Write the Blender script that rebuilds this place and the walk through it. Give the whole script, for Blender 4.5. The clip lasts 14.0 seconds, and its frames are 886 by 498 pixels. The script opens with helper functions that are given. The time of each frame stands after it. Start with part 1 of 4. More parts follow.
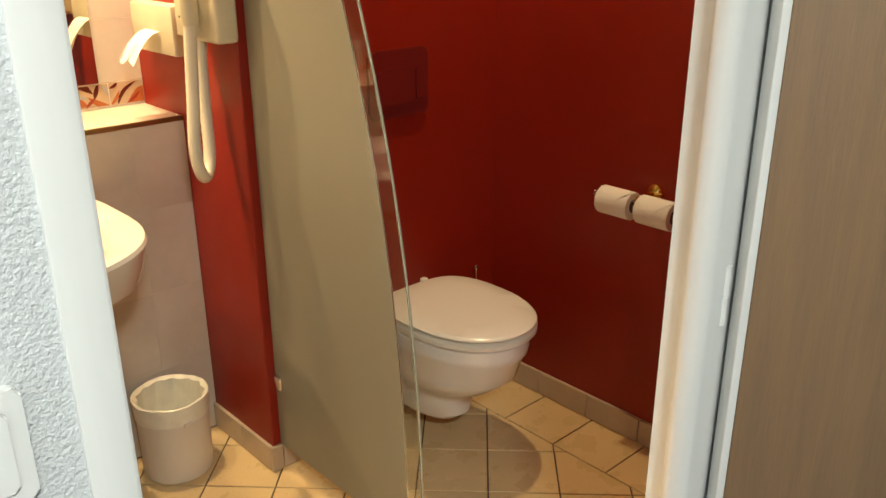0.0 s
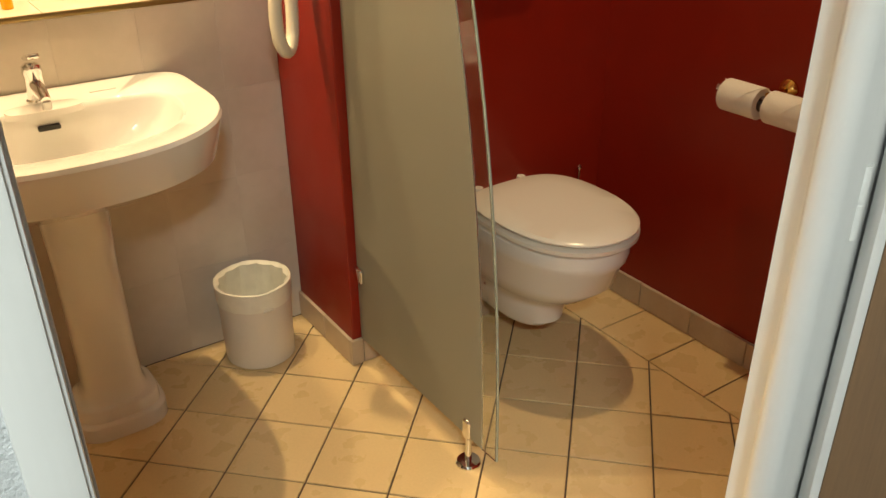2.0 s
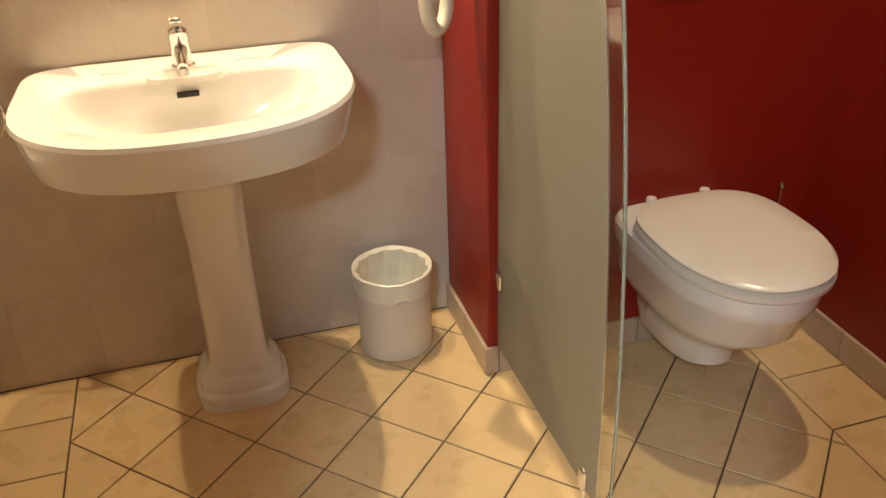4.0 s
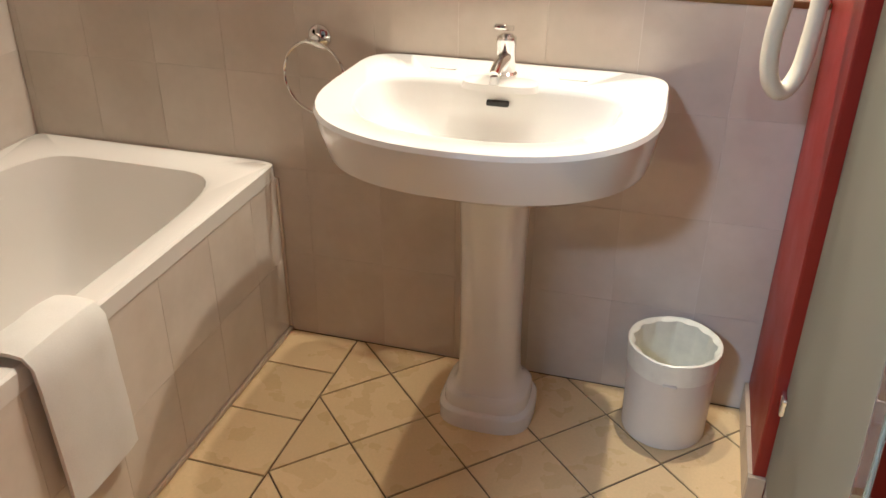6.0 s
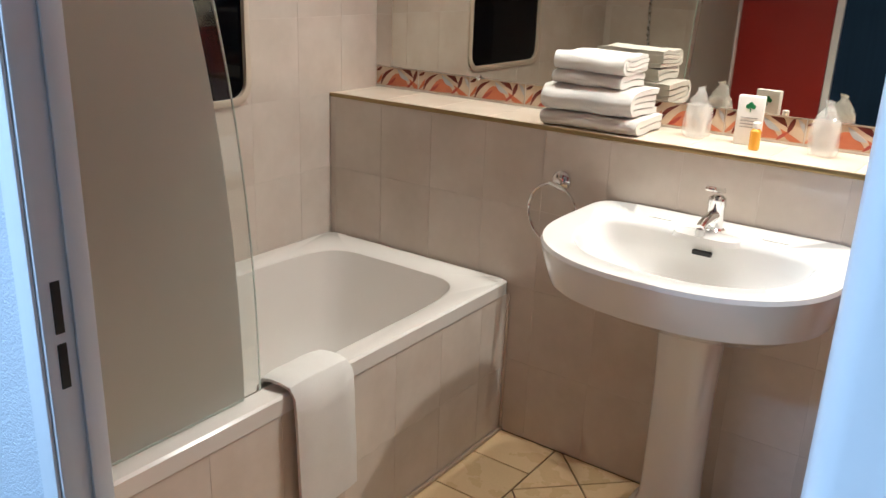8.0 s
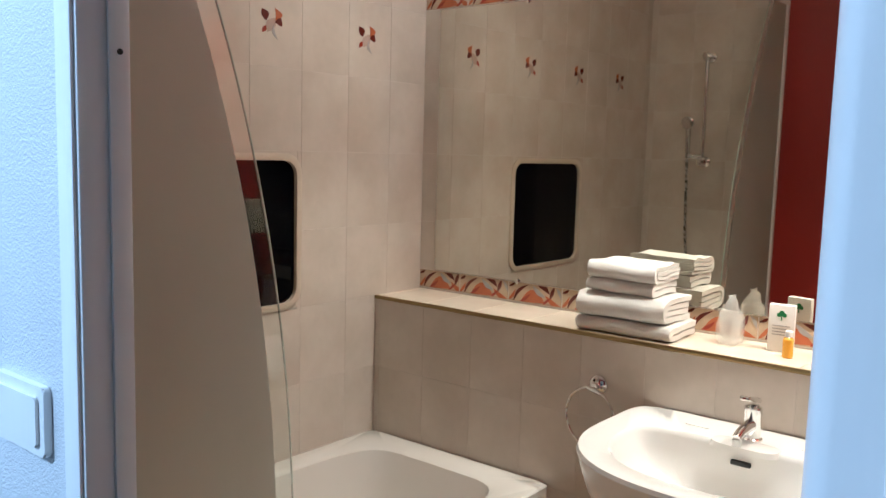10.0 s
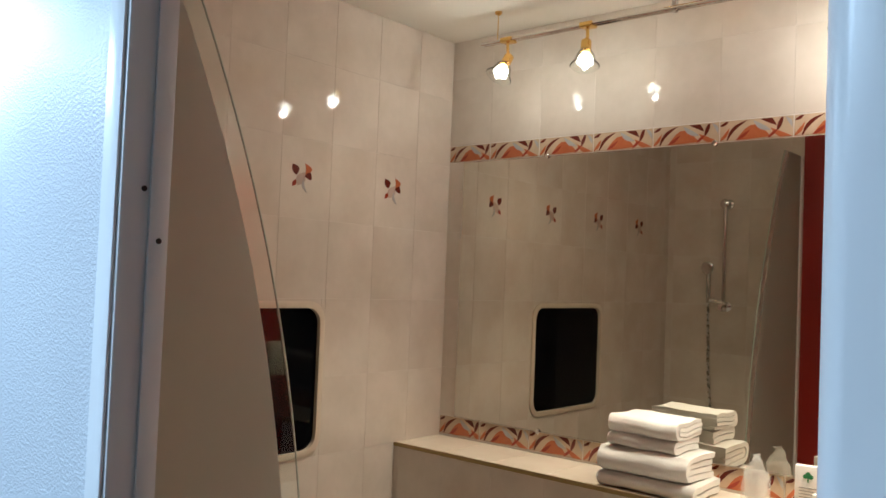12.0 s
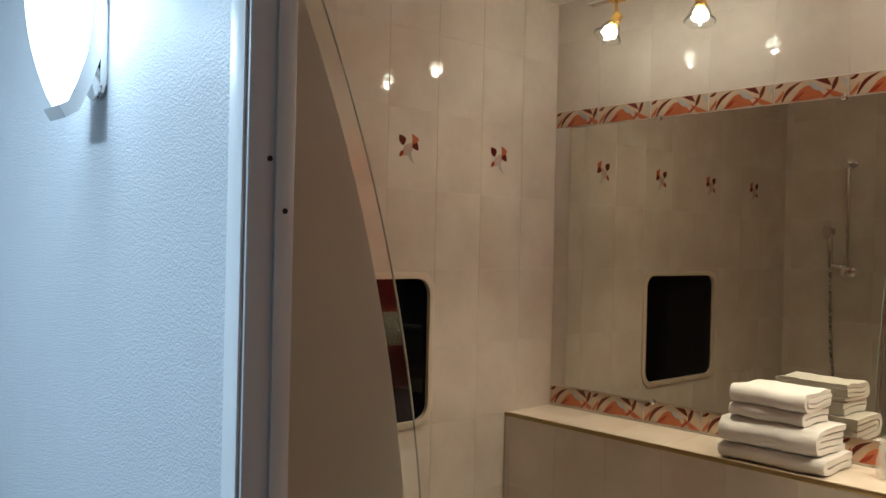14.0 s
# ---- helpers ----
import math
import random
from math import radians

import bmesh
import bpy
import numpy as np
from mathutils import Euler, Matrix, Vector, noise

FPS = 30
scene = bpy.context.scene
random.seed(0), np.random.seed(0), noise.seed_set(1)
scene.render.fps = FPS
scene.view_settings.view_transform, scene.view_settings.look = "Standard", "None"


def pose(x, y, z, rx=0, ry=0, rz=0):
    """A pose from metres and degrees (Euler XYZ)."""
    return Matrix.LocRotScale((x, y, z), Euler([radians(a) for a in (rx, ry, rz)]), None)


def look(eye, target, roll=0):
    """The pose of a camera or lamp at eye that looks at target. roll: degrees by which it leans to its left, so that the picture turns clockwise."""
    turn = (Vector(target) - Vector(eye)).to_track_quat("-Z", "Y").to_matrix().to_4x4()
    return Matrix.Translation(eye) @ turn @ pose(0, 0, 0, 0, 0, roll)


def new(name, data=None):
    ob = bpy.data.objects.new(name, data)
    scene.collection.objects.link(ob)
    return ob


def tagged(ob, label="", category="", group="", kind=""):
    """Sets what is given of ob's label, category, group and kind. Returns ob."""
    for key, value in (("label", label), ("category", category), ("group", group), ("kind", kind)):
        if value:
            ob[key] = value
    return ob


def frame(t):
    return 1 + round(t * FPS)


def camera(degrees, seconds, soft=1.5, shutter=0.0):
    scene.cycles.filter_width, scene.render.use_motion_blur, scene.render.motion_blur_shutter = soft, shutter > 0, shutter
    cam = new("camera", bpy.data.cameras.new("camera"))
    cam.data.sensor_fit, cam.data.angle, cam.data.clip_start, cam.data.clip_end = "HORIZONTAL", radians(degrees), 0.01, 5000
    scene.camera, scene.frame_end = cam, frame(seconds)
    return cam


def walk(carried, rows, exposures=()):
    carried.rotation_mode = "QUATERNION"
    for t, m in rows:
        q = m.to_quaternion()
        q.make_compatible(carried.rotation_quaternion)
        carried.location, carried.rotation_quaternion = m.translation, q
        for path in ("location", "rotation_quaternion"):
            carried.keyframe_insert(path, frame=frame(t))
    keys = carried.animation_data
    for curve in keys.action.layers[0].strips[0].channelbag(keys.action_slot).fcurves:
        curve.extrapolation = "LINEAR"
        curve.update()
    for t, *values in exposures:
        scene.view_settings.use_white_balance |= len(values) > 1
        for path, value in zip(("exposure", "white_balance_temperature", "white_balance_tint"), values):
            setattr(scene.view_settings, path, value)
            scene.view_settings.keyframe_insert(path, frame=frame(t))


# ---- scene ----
cam = camera(55.58, 14.0)
PATH = [
    (0, (0.013, 0.047, 1.518), (1.277, 1.419, 0.798), -0.2),
    (0.5, (0.066, 0.049, 1.486), (1.273, 1.427, 0.685), -0.2),
    (1, (0.092, 0.050, 1.466), (1.228, 1.461, 0.618), -0.0),
    (1.5, (0.121, 0.073, 1.446), (1.174, 1.518, 0.549), -0.5),
    (2, (0.164, 0.118, 1.429), (1.150, 1.590, 0.501), -0.6),
    (2.5, (0.246, 0.188, 1.417), (1.099, 1.736, 0.481), -1.3),
    (2.7, (0.271, 0.206, 1.418), (1.083, 1.760, 0.456), -1.4),
    (4.8, (0.597, 0.322, 1.373), (0.758, 2.067, 0.409), -1.1),
    (5, (0.622, 0.364, 1.363), (0.695, 2.120, 0.408), -0.7),
    (5.5, (0.693, 0.434, 1.369), (0.564, 2.163, 0.373), 0.3),
    (6, (0.811, 0.427, 1.377), (0.312, 2.115, 0.428), 0.3),
    (6.5, (0.915, 0.348, 1.420), (0.143, 1.958, 0.520), 1.0),
    (7, (0.907, 0.300, 1.398), (0.012, 1.896, 0.593), 1.5),
    (7.5, (0.973, 0.201, 1.423), (-0.029, 1.763, 0.679), 2.2),
    (8, (1.033, 0.164, 1.449), (-0.057, 1.712, 0.803), 2.1),
    (8.5, (1.073, 0.155, 1.474), (-0.071, 1.703, 0.931), 3.1),
    (9, (1.087, 0.137, 1.493), (-0.079, 1.708, 1.079), 2.5),
    (11.3, (1.100, 0.123, 1.572), (-0.210, 1.633, 1.516), 1.4),
    (11.5, (1.115, 0.110, 1.579), (-0.198, 1.618, 1.551), 2.0),
    (12, (1.114, 0.108, 1.598), (-0.191, 1.622, 1.669), 2.3),
    (12.5, (1.107, 0.112, 1.600), (-0.210, 1.616, 1.674), 2.1),
    (13, (1.101, 0.116, 1.595), (-0.259, 1.581, 1.623), 1.4),
    (13.5, (1.085, 0.115, 1.589), (-0.330, 1.528, 1.580), 1.1),
    (14, (1.068, 0.106, 1.591), (-0.403, 1.461, 1.586), 1.3),
]
EXPOSURES = [(0.0, 0.56, 7700, 7), (2.5, 0.42, 7500, 4), (5.0, 0.78, 5600, 8), (7.0, 0.60, 4750, 6), (9.0, 0.58, 4500, 6), (11.5, 0.2, 5000, 5), (12.5, 0.12, 5100, 4), (14.0, -0.22, 5300, 3)]
walk(cam, [(t, look(eye, target, roll)) for t, eye, target, roll in PATH], EXPOSURES)

# ---- plan, metres ----
XW, XE = -0.945, 1.985          # bath's west and east walls
YS, YH = 0.650, 0.592           # south wall: bath side, hall side
YN, YM, YT = 2.275, 2.517, 1.935  # low wall's front, mirror wall, toilet wall
XP = 1.068                      # return of the red wall
XL, XR, DOOR_TOP = 0.205, 1.004, 2.05
CEIL, SHELF, TUB = 2.495, 1.018, 0.528

# ---- world and lights ----
world = bpy.data.worlds.new("night")
world.use_nodes = True
world.node_tree.nodes["Background"].inputs["Color"].default_value = (0.02, 0.025, 0.035, 1)
world.node_tree.nodes["Background"].inputs["Strength"].default_value = 0.3
scene.world = world

WARM, COOL = (1.0, 0.77, 0.49), (0.82, 0.93, 1.0)
SPOT_X = (-0.535, -0.233, 0.51, 0.83)
SPOT_AIM = ((-0.75, 1.55, 0.9), (0.02, 1.75, 0.0), (0.62, 2.10, 0.7), (0.94, 1.88, 0.0))
SPOT_W = (3.5, 35, 28, 50)
BULB_W = (0.6, 0.7, 3.0, 3.8)
RAIL_Y, RAIL_Z = 2.30, 2.392


def lamp(name, kind, place, watts, colour, size, target=None, cone=None):
    data = bpy.data.lights.new(name, kind)
    data.energy, data.color = watts, colour
    if kind == "AREA":
        data.shape, data.size = "DISK", size
    else:
        data.shadow_soft_size = size
    if cone:
        data.spot_size, data.spot_blend = radians(cone), 0.6
    ob = new(name, data)
    ob.matrix_world = look(place, target) if target else pose(*place)
    return ob


for sx, aim, watts in zip(SPOT_X, SPOT_AIM, SPOT_W):
    eye = Vector((sx, RAIL_Y, RAIL_Z - 0.076))
    lamp("spot_light", "SPOT", eye + (Vector(aim) - eye).normalized() * 0.075, watts, WARM, 0.022, aim, 104)
for sx, aim, watts in zip(SPOT_X, SPOT_AIM, BULB_W):
    eye = Vector((sx, RAIL_Y, RAIL_Z - 0.076))
    lamp("bulb_light", "POINT", eye + (Vector(aim) - eye).normalized() * 0.066, watts, (1.0, 0.82, 0.6), 0.012)
lamp("downlight_lamp", "SPOT", (1.70, 1.64, CEIL - 0.03), 42, WARM, 0.03, (1.58, 1.56, 0), 68)
lamp("sconce_lamp", "POINT", (-0.25, 0.50, 1.96), 2.3, COOL, 0.05)
# Unseen fill lamp, added to brighten the hall wall, jambs and low wall.
lamp("hall_fill", "AREA", (-0.20, -0.80, 2.41), 37, COOL, 0.34, (-0.20, -0.80, 0))


# ---- materials ----
def material(name, colour, rough=0.5, metal=0.0, vary=0.0, scale=8.0, grain=0.0, grain_scale=120.0, bump=0.0, bump_scale=150.0,
             other=None, coat=0.0, spread=0.0, stretch=None, spec=0.5, rough_vary=0.0):
    """Principled, with mottling at one scale (towards other), grain at a second, bump, and a shift from piece to piece."""
    m = bpy.data.materials.new(name)
    m.use_nodes = True
    n, l = m.node_tree.nodes, m.node_tree.links
    b = n["Principled BSDF"]
    b.inputs["Base Color"].default_value = (*colour, 1)
    b.inputs["Roughness"].default_value = rough
    b.inputs["Metallic"].default_value = metal
    b.inputs["Coat Weight"].default_value = coat
    b.inputs["Coat Roughness"].default_value = 0.06
    b.inputs["Specular IOR Level"].default_value = spec
    co = n.new("ShaderNodeNewGeometry").outputs["Position"]
    if spread:
        info = n.new("ShaderNodeObjectInfo")
        shift = n.new("ShaderNodeVectorMath")
        shift.operation = "MULTIPLY_ADD"
        l.new(info.outputs["Random"], shift.inputs[0])
        shift.inputs[1].default_value = (31, 17, 23)
        l.new(co, shift.inputs[2])
        co = shift.outputs[0]
    if stretch:
        mul = n.new("ShaderNodeVectorMath")
        mul.operation = "MULTIPLY"
        mul.inputs[1].default_value = stretch
        l.new(co, mul.inputs[0])
        co = mul.outputs[0]

    def noise_at(s, detail=4.0):
        t = n.new("ShaderNodeTexNoise")
        t.inputs["Scale"].default_value = s
        t.inputs["Detail"].default_value = detail
        l.new(co, t.inputs["Vector"])
        return t.outputs["Fac"]

    out = None
    if vary:
        o = other or tuple(c * 0.7 for c in colour)
        ramp = n.new("ShaderNodeMapRange")
        ramp.inputs["From Min"].default_value, ramp.inputs["From Max"].default_value = 0.35, 0.68
        ramp.inputs["To Max"].default_value = vary
        l.new(noise_at(scale), ramp.inputs["Value"])
        mix = n.new("ShaderNodeMix")
        mix.data_type = "RGBA"
        mix.inputs[6].default_value, mix.inputs[7].default_value = (*colour, 1), (*o, 1)
        l.new(ramp.outputs[0], mix.inputs["Factor"])
        out = mix.outputs[2]
    if grain or spread:
        hsv = n.new("ShaderNodeHueSaturation")
        hsv.inputs["Color"].default_value = (*colour, 1)
        if out:
            l.new(out, hsv.inputs["Color"])
        val = n.new("ShaderNodeMapRange")
        val.inputs["To Min"].default_value, val.inputs["To Max"].default_value = 1 - grain, 1 + grain
        l.new(noise_at(grain_scale, 2.0), val.inputs["Value"])
        last = val.outputs[0]
        if spread:
            per = n.new("ShaderNodeMapRange")
            per.inputs["To Min"].default_value, per.inputs["To Max"].default_value = 1 - spread, 1 + spread
            l.new(info.outputs["Random"], per.inputs["Value"])
            both = n.new("ShaderNodeMath")
            both.operation = "MULTIPLY"
            l.new(last, both.inputs[0])
            l.new(per.outputs[0], both.inputs[1])
            last = both.outputs[0]
        l.new(last, hsv.inputs["Value"])
        out = hsv.outputs[0]
    if out:
        l.new(out, b.inputs["Base Color"])
    if rough_vary:
        rr = n.new("ShaderNodeMapRange")
        rr.inputs["From Min"].default_value, rr.inputs["From Max"].default_value = 0.3, 0.7
        rr.inputs["To Min"].default_value, rr.inputs["To Max"].default_value = max(0.02, rough - rough_vary), rough + rough_vary
        l.new(noise_at(scale * 1.7), rr.inputs["Value"])
        l.new(rr.outputs[0], b.inputs["Roughness"])
    if bump:
        bp = n.new("ShaderNodeBump")
        bp.inputs["Strength"].default_value, bp.inputs["Distance"].default_value = min(1.0, bump), 0.002 * max(1.0, bump)
        l.new(noise_at(bump_scale, 3.0), bp.inputs["Height"])
        l.new(bp.outputs[0], b.inputs["Normal"])
    return m


RED = material("red_paint", (0.27, 0.012, 0.004), 0.42, vary=0.35, scale=5, other=(0.24, 0.010, 0.0035), grain=0.05, grain_scale=300, bump=0.25, bump_scale=420, rough_vary=0.06)
GROUT = material("pale_grout", (0.76, 0.70, 0.62), 0.85, vary=0.5, scale=30, grain=0.08)
GROUT_DARK = material("dark_floor_grout", (0.10, 0.065, 0.045), 0.9, vary=0.6, scale=25, grain=0.15)
WALL_TILE = material("marbled_wall_tile", (0.675, 0.605, 0.52), 0.035, vary=0.8, scale=5.0, other=(0.57, 0.495, 0.41), grain=0.04, grain_scale=38, spread=0.012, bump=0.10, bump_scale=14, rough_vary=0.012)
FLOOR_TILE = material("cream_floor_tile", (0.73, 0.54, 0.285), 0.30, vary=0.2, scale=7, other=(0.63, 0.44, 0.22), grain=0.07, grain_scale=160, spread=0.05, bump=0.18, bump_scale=45, rough_vary=0.08)
SKIRT_TILE = material("beige_skirting_tile", (0.56, 0.45, 0.33), 0.3, vary=0.6, scale=12, other=(0.46, 0.35, 0.24), grain=0.05, spread=0.06)
SHELF_TILE = material("cream_shelf_tile", (0.74, 0.65, 0.52), 0.22, vary=0.5, scale=7, other=(0.62, 0.51, 0.38), grain=0.03, spread=0.03)
CEILING = material("ceiling_paint", (0.74, 0.69, 0.60), 0.75, vary=0.4, scale=2.5, grain=0.03, bump=0.2, bump_scale=200, other=(0.68, 0.62, 0.53))
CERAMIC = material("white_ceramic", (0.80, 0.78, 0.74), 0.10, coat=0.6, vary=0.15, scale=6, other=(0.74, 0.72, 0.68))
ENAMEL = material("white_enamel", (0.74, 0.70, 0.64), 0.16, coat=0.4, vary=0.3, scale=4, other=(0.68, 0.63, 0.56))
SEAT = material("cream_plastic_seat", (0.80, 0.74, 0.64), 0.22, vary=0.15, scale=5, other=(0.76, 0.69, 0.58))
BEIGE = material("beige_plastic", (0.68, 0.60, 0.42), 0.38, vary=0.25, scale=14, grain=0.02)
HOSE = material("cream_hose_plastic", (0.74, 0.67, 0.52), 0.4, grain=0.03)
BIN = material("off_white_bin_plastic", (0.74, 0.68, 0.58), 0.4, vary=0.25, scale=10, other=(0.68, 0.60, 0.49), grain=0.02)
LINER = material("bin_liner_film", (0.86, 0.83, 0.70), 0.3, vary=0.3, scale=30, bump=0.8, bump_scale=60)
CHROME = material("chrome", (0.78, 0.77, 0.75), 0.09, 1.0, rough_vary=0.04, scale=20)
STEEL = material("brushed_steel", (0.55, 0.54, 0.52), 0.28, 1.0, grain=0.05, rough_vary=0.08, scale=30)
BRASS = material("polished_brass", (0.83, 0.55, 0.16), 0.16, 1.0, rough_vary=0.06, scale=20)
TRIM_METAL = material("bronze_edge_trim", (0.34, 0.25, 0.11), 0.4, 0.9, vary=0.4, scale=30)
# Holes aren't cut: this near-black colour stands for the shade inside them.
DARK = material("hole_shade", (0.02, 0.018, 0.016), 0.6, grain=0.1)
TERRY = material("white_terry", (0.80, 0.77, 0.71), 0.95, vary=0.3, scale=20, other=(0.74, 0.70, 0.63), grain=0.06, grain_scale=400, bump=1.0, bump_scale=700, spec=0.1)
PAPER = material("white_paper", (0.82, 0.79, 0.74), 0.9, grain=0.03, bump=0.3, bump_scale=250, spec=0.2)
CARD = material("card_tube", (0.35, 0.29, 0.24), 0.9, grain=0.1)
FRAME_PAINT = material("white_gloss_frame_paint", (0.80, 0.80, 0.79), 0.32, vary=0.25, scale=6, other=(0.75, 0.75, 0.74), grain=0.03, grain_scale=90, bump=0.15, bump_scale=60, stretch=(1, 1, 0.06))
HALL_WALL = material("textured_white_wallpaper", (0.68, 0.70, 0.72), 0.42, vary=0.3, scale=6, other=(0.62, 0.64, 0.67), bump=1.25, bump_scale=300, rough_vary=0.1)
WOOD = material("limed_oak_veneer", (0.27, 0.16, 0.085), 0.5, vary=0.8, scale=9, other=(0.215, 0.13, 0.075), grain=0.12, grain_scale=60, bump=0.25, bump_scale=90, stretch=(6, 6, 0.35))
# Hall's dimness is put into this dark teal; the real surface is unknown.
FAR_WALL = material("dim_hall_dark_teal", (0.035, 0.05, 0.06), 0.8, vary=0.5, scale=5, grain=0.1, stretch=(6, 6, 0.3))
CARPET = material("grey_carpet", (0.10, 0.11, 0.13), 0.95, vary=0.5, scale=60, grain=0.2, bump=0.8, bump_scale=500)
WINDOW_FRAME = material("cream_window_frame", (0.62, 0.53, 0.41), 0.35, vary=0.3, scale=12, grain=0.02)
BLACK_GLASS = material("black_night_pane", (0.0015, 0.002, 0.003), 0.05, rough_vary=0.02, scale=6, vary=0.2, other=(0.003, 0.003, 0.004), spec=0.1)
RUST = material("rust_print", (0.30, 0.045, 0.022), 0.25, vary=0.5, scale=40, other=(0.22, 0.03, 0.015))
ORANGE = material("orange_print", (0.44, 0.13, 0.045), 0.25, vary=0.5, scale=40, other=(0.36, 0.09, 0.03))
RUST_DARK = material("dark_rust_print", (0.12, 0.02, 0.012), 0.2, vary=0.5, scale=40, other=(0.09, 0.015, 0.01))
PINK_PRINT = material("pale_pink_print", (0.50, 0.38, 0.31), 0.2, vary=0.4, scale=30)
CREAM_PRINT = material("cream_print", (0.56, 0.42, 0.28), 0.22, vary=0.4, scale=25)
GREY_PRINT = material("grey_print", (0.42, 0.40, 0.38), 0.25, vary=0.4, scale=30)
GREEN = material("green_print", (0.03, 0.22, 0.06), 0.5, grain=0.05)
YELLOW = material("yellow_liquid", (0.85, 0.42, 0.02), 0.15, vary=0.2, scale=30)
RED_PLASTIC = material("dark_red_flush_plastic", (0.17, 0.014, 0.012), 0.14, vary=0.2, scale=10)
BLUE = material("blue_strip", (0.10, 0.24, 0.36), 0.5, vary=0.2, scale=12)
MIRROR = material("mirror_silver", (0.66, 0.64, 0.57), 0.008, 1.0, rough_vary=0.004, scale=3)


def glass(name, colour, rough, ior=1.45):
    m = bpy.data.materials.new(name)
    m.use_nodes = True
    b = m.node_tree.nodes["Principled BSDF"]
    b.inputs["Base Color"].default_value = (*colour, 1)
    b.inputs["Roughness"].default_value = rough
    b.inputs["IOR"].default_value = ior
    b.inputs["Transmission Weight"].default_value = 1.0
    return m


def frosted(name, colour):
    """Etched glass: scatters what comes through, with a dull sheen."""
    m = bpy.data.materials.new(name)
    m.use_nodes = True
    n, l = m.node_tree.nodes, m.node_tree.links
    n.remove(n["Principled BSDF"])
    through_light, back_light, sheen = n.new("ShaderNodeBsdfTranslucent"), n.new("ShaderNodeBsdfDiffuse"), n.new("ShaderNodeBsdfGlossy")
    tex, ramp = n.new("ShaderNodeTexNoise"), n.new("ShaderNodeMapRange")
    tex.inputs["Scale"].default_value = 500
    ramp.inputs["To Min"].default_value, ramp.inputs["To Max"].default_value = 0.38, 0.52
    l.new(tex.outputs["Fac"], ramp.inputs["Value"])
    through_light.inputs["Color"].default_value = (*colour, 1)
    back_light.inputs["Color"].default_value = (*colour, 1)
    sheen.inputs["Roughness"].default_value = 0.35
    a, b = n.new("ShaderNodeMixShader"), n.new("ShaderNodeMixShader")
    l.new(ramp.outputs[0], a.inputs[0])
    l.new(through_light.outputs[0], a.inputs[1])
    l.new(back_light.outputs[0], a.inputs[2])
    b.inputs[0].default_value = 0.06
    l.new(a.outputs[0], b.inputs[1])
    l.new(sheen.outputs[0], b.inputs[2])
    l.new(b.outputs[0], n["Material Output"].inputs[0])
    return m


def film(name, colour, clear):
    """Thin milky plastic: partly see-through, with gloss."""
    m = bpy.data.materials.new(name)
    m.use_nodes = True
    n, l = m.node_tree.nodes, m.node_tree.links
    b, mix, see = n["Principled BSDF"], n.new("ShaderNodeMixShader"), n.new("ShaderNodeBsdfTransparent")
    tex, ramp = n.new("ShaderNodeTexNoise"), n.new("ShaderNodeMapRange")
    tex.inputs["Scale"].default_value = 60
    ramp.inputs["To Min"].default_value, ramp.inputs["To Max"].default_value = 1.0 - clear - 0.25, 1.0 - clear + 0.25
    l.new(tex.outputs["Fac"], ramp.inputs["Value"])
    b.inputs["Base Color"].default_value = (*colour, 1)
    b.inputs["Roughness"].default_value = 0.15
    l.new(ramp.outputs[0], mix.inputs[0])
    l.new(see.outputs[0], mix.inputs[1])
    l.new(b.outputs[0], mix.inputs[2])
    l.new(mix.outputs[0], n["Material Output"].inputs[0])
    return m


def glowing(name, colour, strength):
    m = bpy.data.materials.new(name)
    m.use_nodes = True
    b = m.node_tree.nodes["Principled BSDF"]
    b.inputs["Base Color"].default_value = (*colour, 1)
    b.inputs["Emission Color"].default_value = (*colour, 1)
    b.inputs["Emission Strength"].default_value = strength
    return m


CLEAR = glass("clear_glass", (0.93, 0.96, 0.93), 0.0)
PLASTIC_FILM = film("milky_wrapping_film", (0.88, 0.86, 0.80), 0.74)
GLASS_EDGE = material("green_glass_edge", (0.42, 0.46, 0.38), 0.15, vary=0.2, scale=20)
FROST = frosted("frosted_glass", (0.62, 0.61, 0.54))
# Same etched glass, coloured darker for the dimmer light on the toilet divider.
FROST_SHADED = frosted("shaded_frosted_glass", (0.49, 0.475, 0.385))
BULB = glowing("lit_bulb", (1.0, 0.86, 0.62), 28)
SHADE_GLOW = glowing("lit_opal_glass", (0.95, 0.98, 1.0), 2.6)
# Glow for the diffuser of the added hall lamp.
HALL_FILL_GLOW = glowing("hall_fill_diffuser", (0.85, 0.93, 1.0), 5)


# ---- mesh helpers: all meshes are drawn in world metres, then set under their thing ----
BASE = {}


def mesh_of(name, bm, mat, smooth=True):
    bmesh.ops.recalc_face_normals(bm, faces=bm.faces)
    me = bpy.data.meshes.new(name)
    bm.to_mesh(me)
    bm.free()
    for m in mat if isinstance(mat, (list, tuple)) else [mat]:
        me.materials.append(m)
    if smooth:
        me.shade_smooth()
        me.set_sharp_from_angle(angle=radians(35))
    return me


def thing(name, place, label, category, group="", kind=""):
    ob = new(name)
    ob.empty_display_size = 0.05
    ob.location = place
    BASE[ob.name] = Vector(place)
    return tagged(ob, label, category, group, kind)


def part(name, bm, mat, parent, label="", smooth=True):
    base = BASE[parent.name]
    bmesh.ops.translate(bm, verts=bm.verts, vec=-base)
    ob = new(name, mesh_of(name, bm, mat, smooth))
    ob.parent = parent
    BASE[ob.name] = base
    return tagged(ob, label)


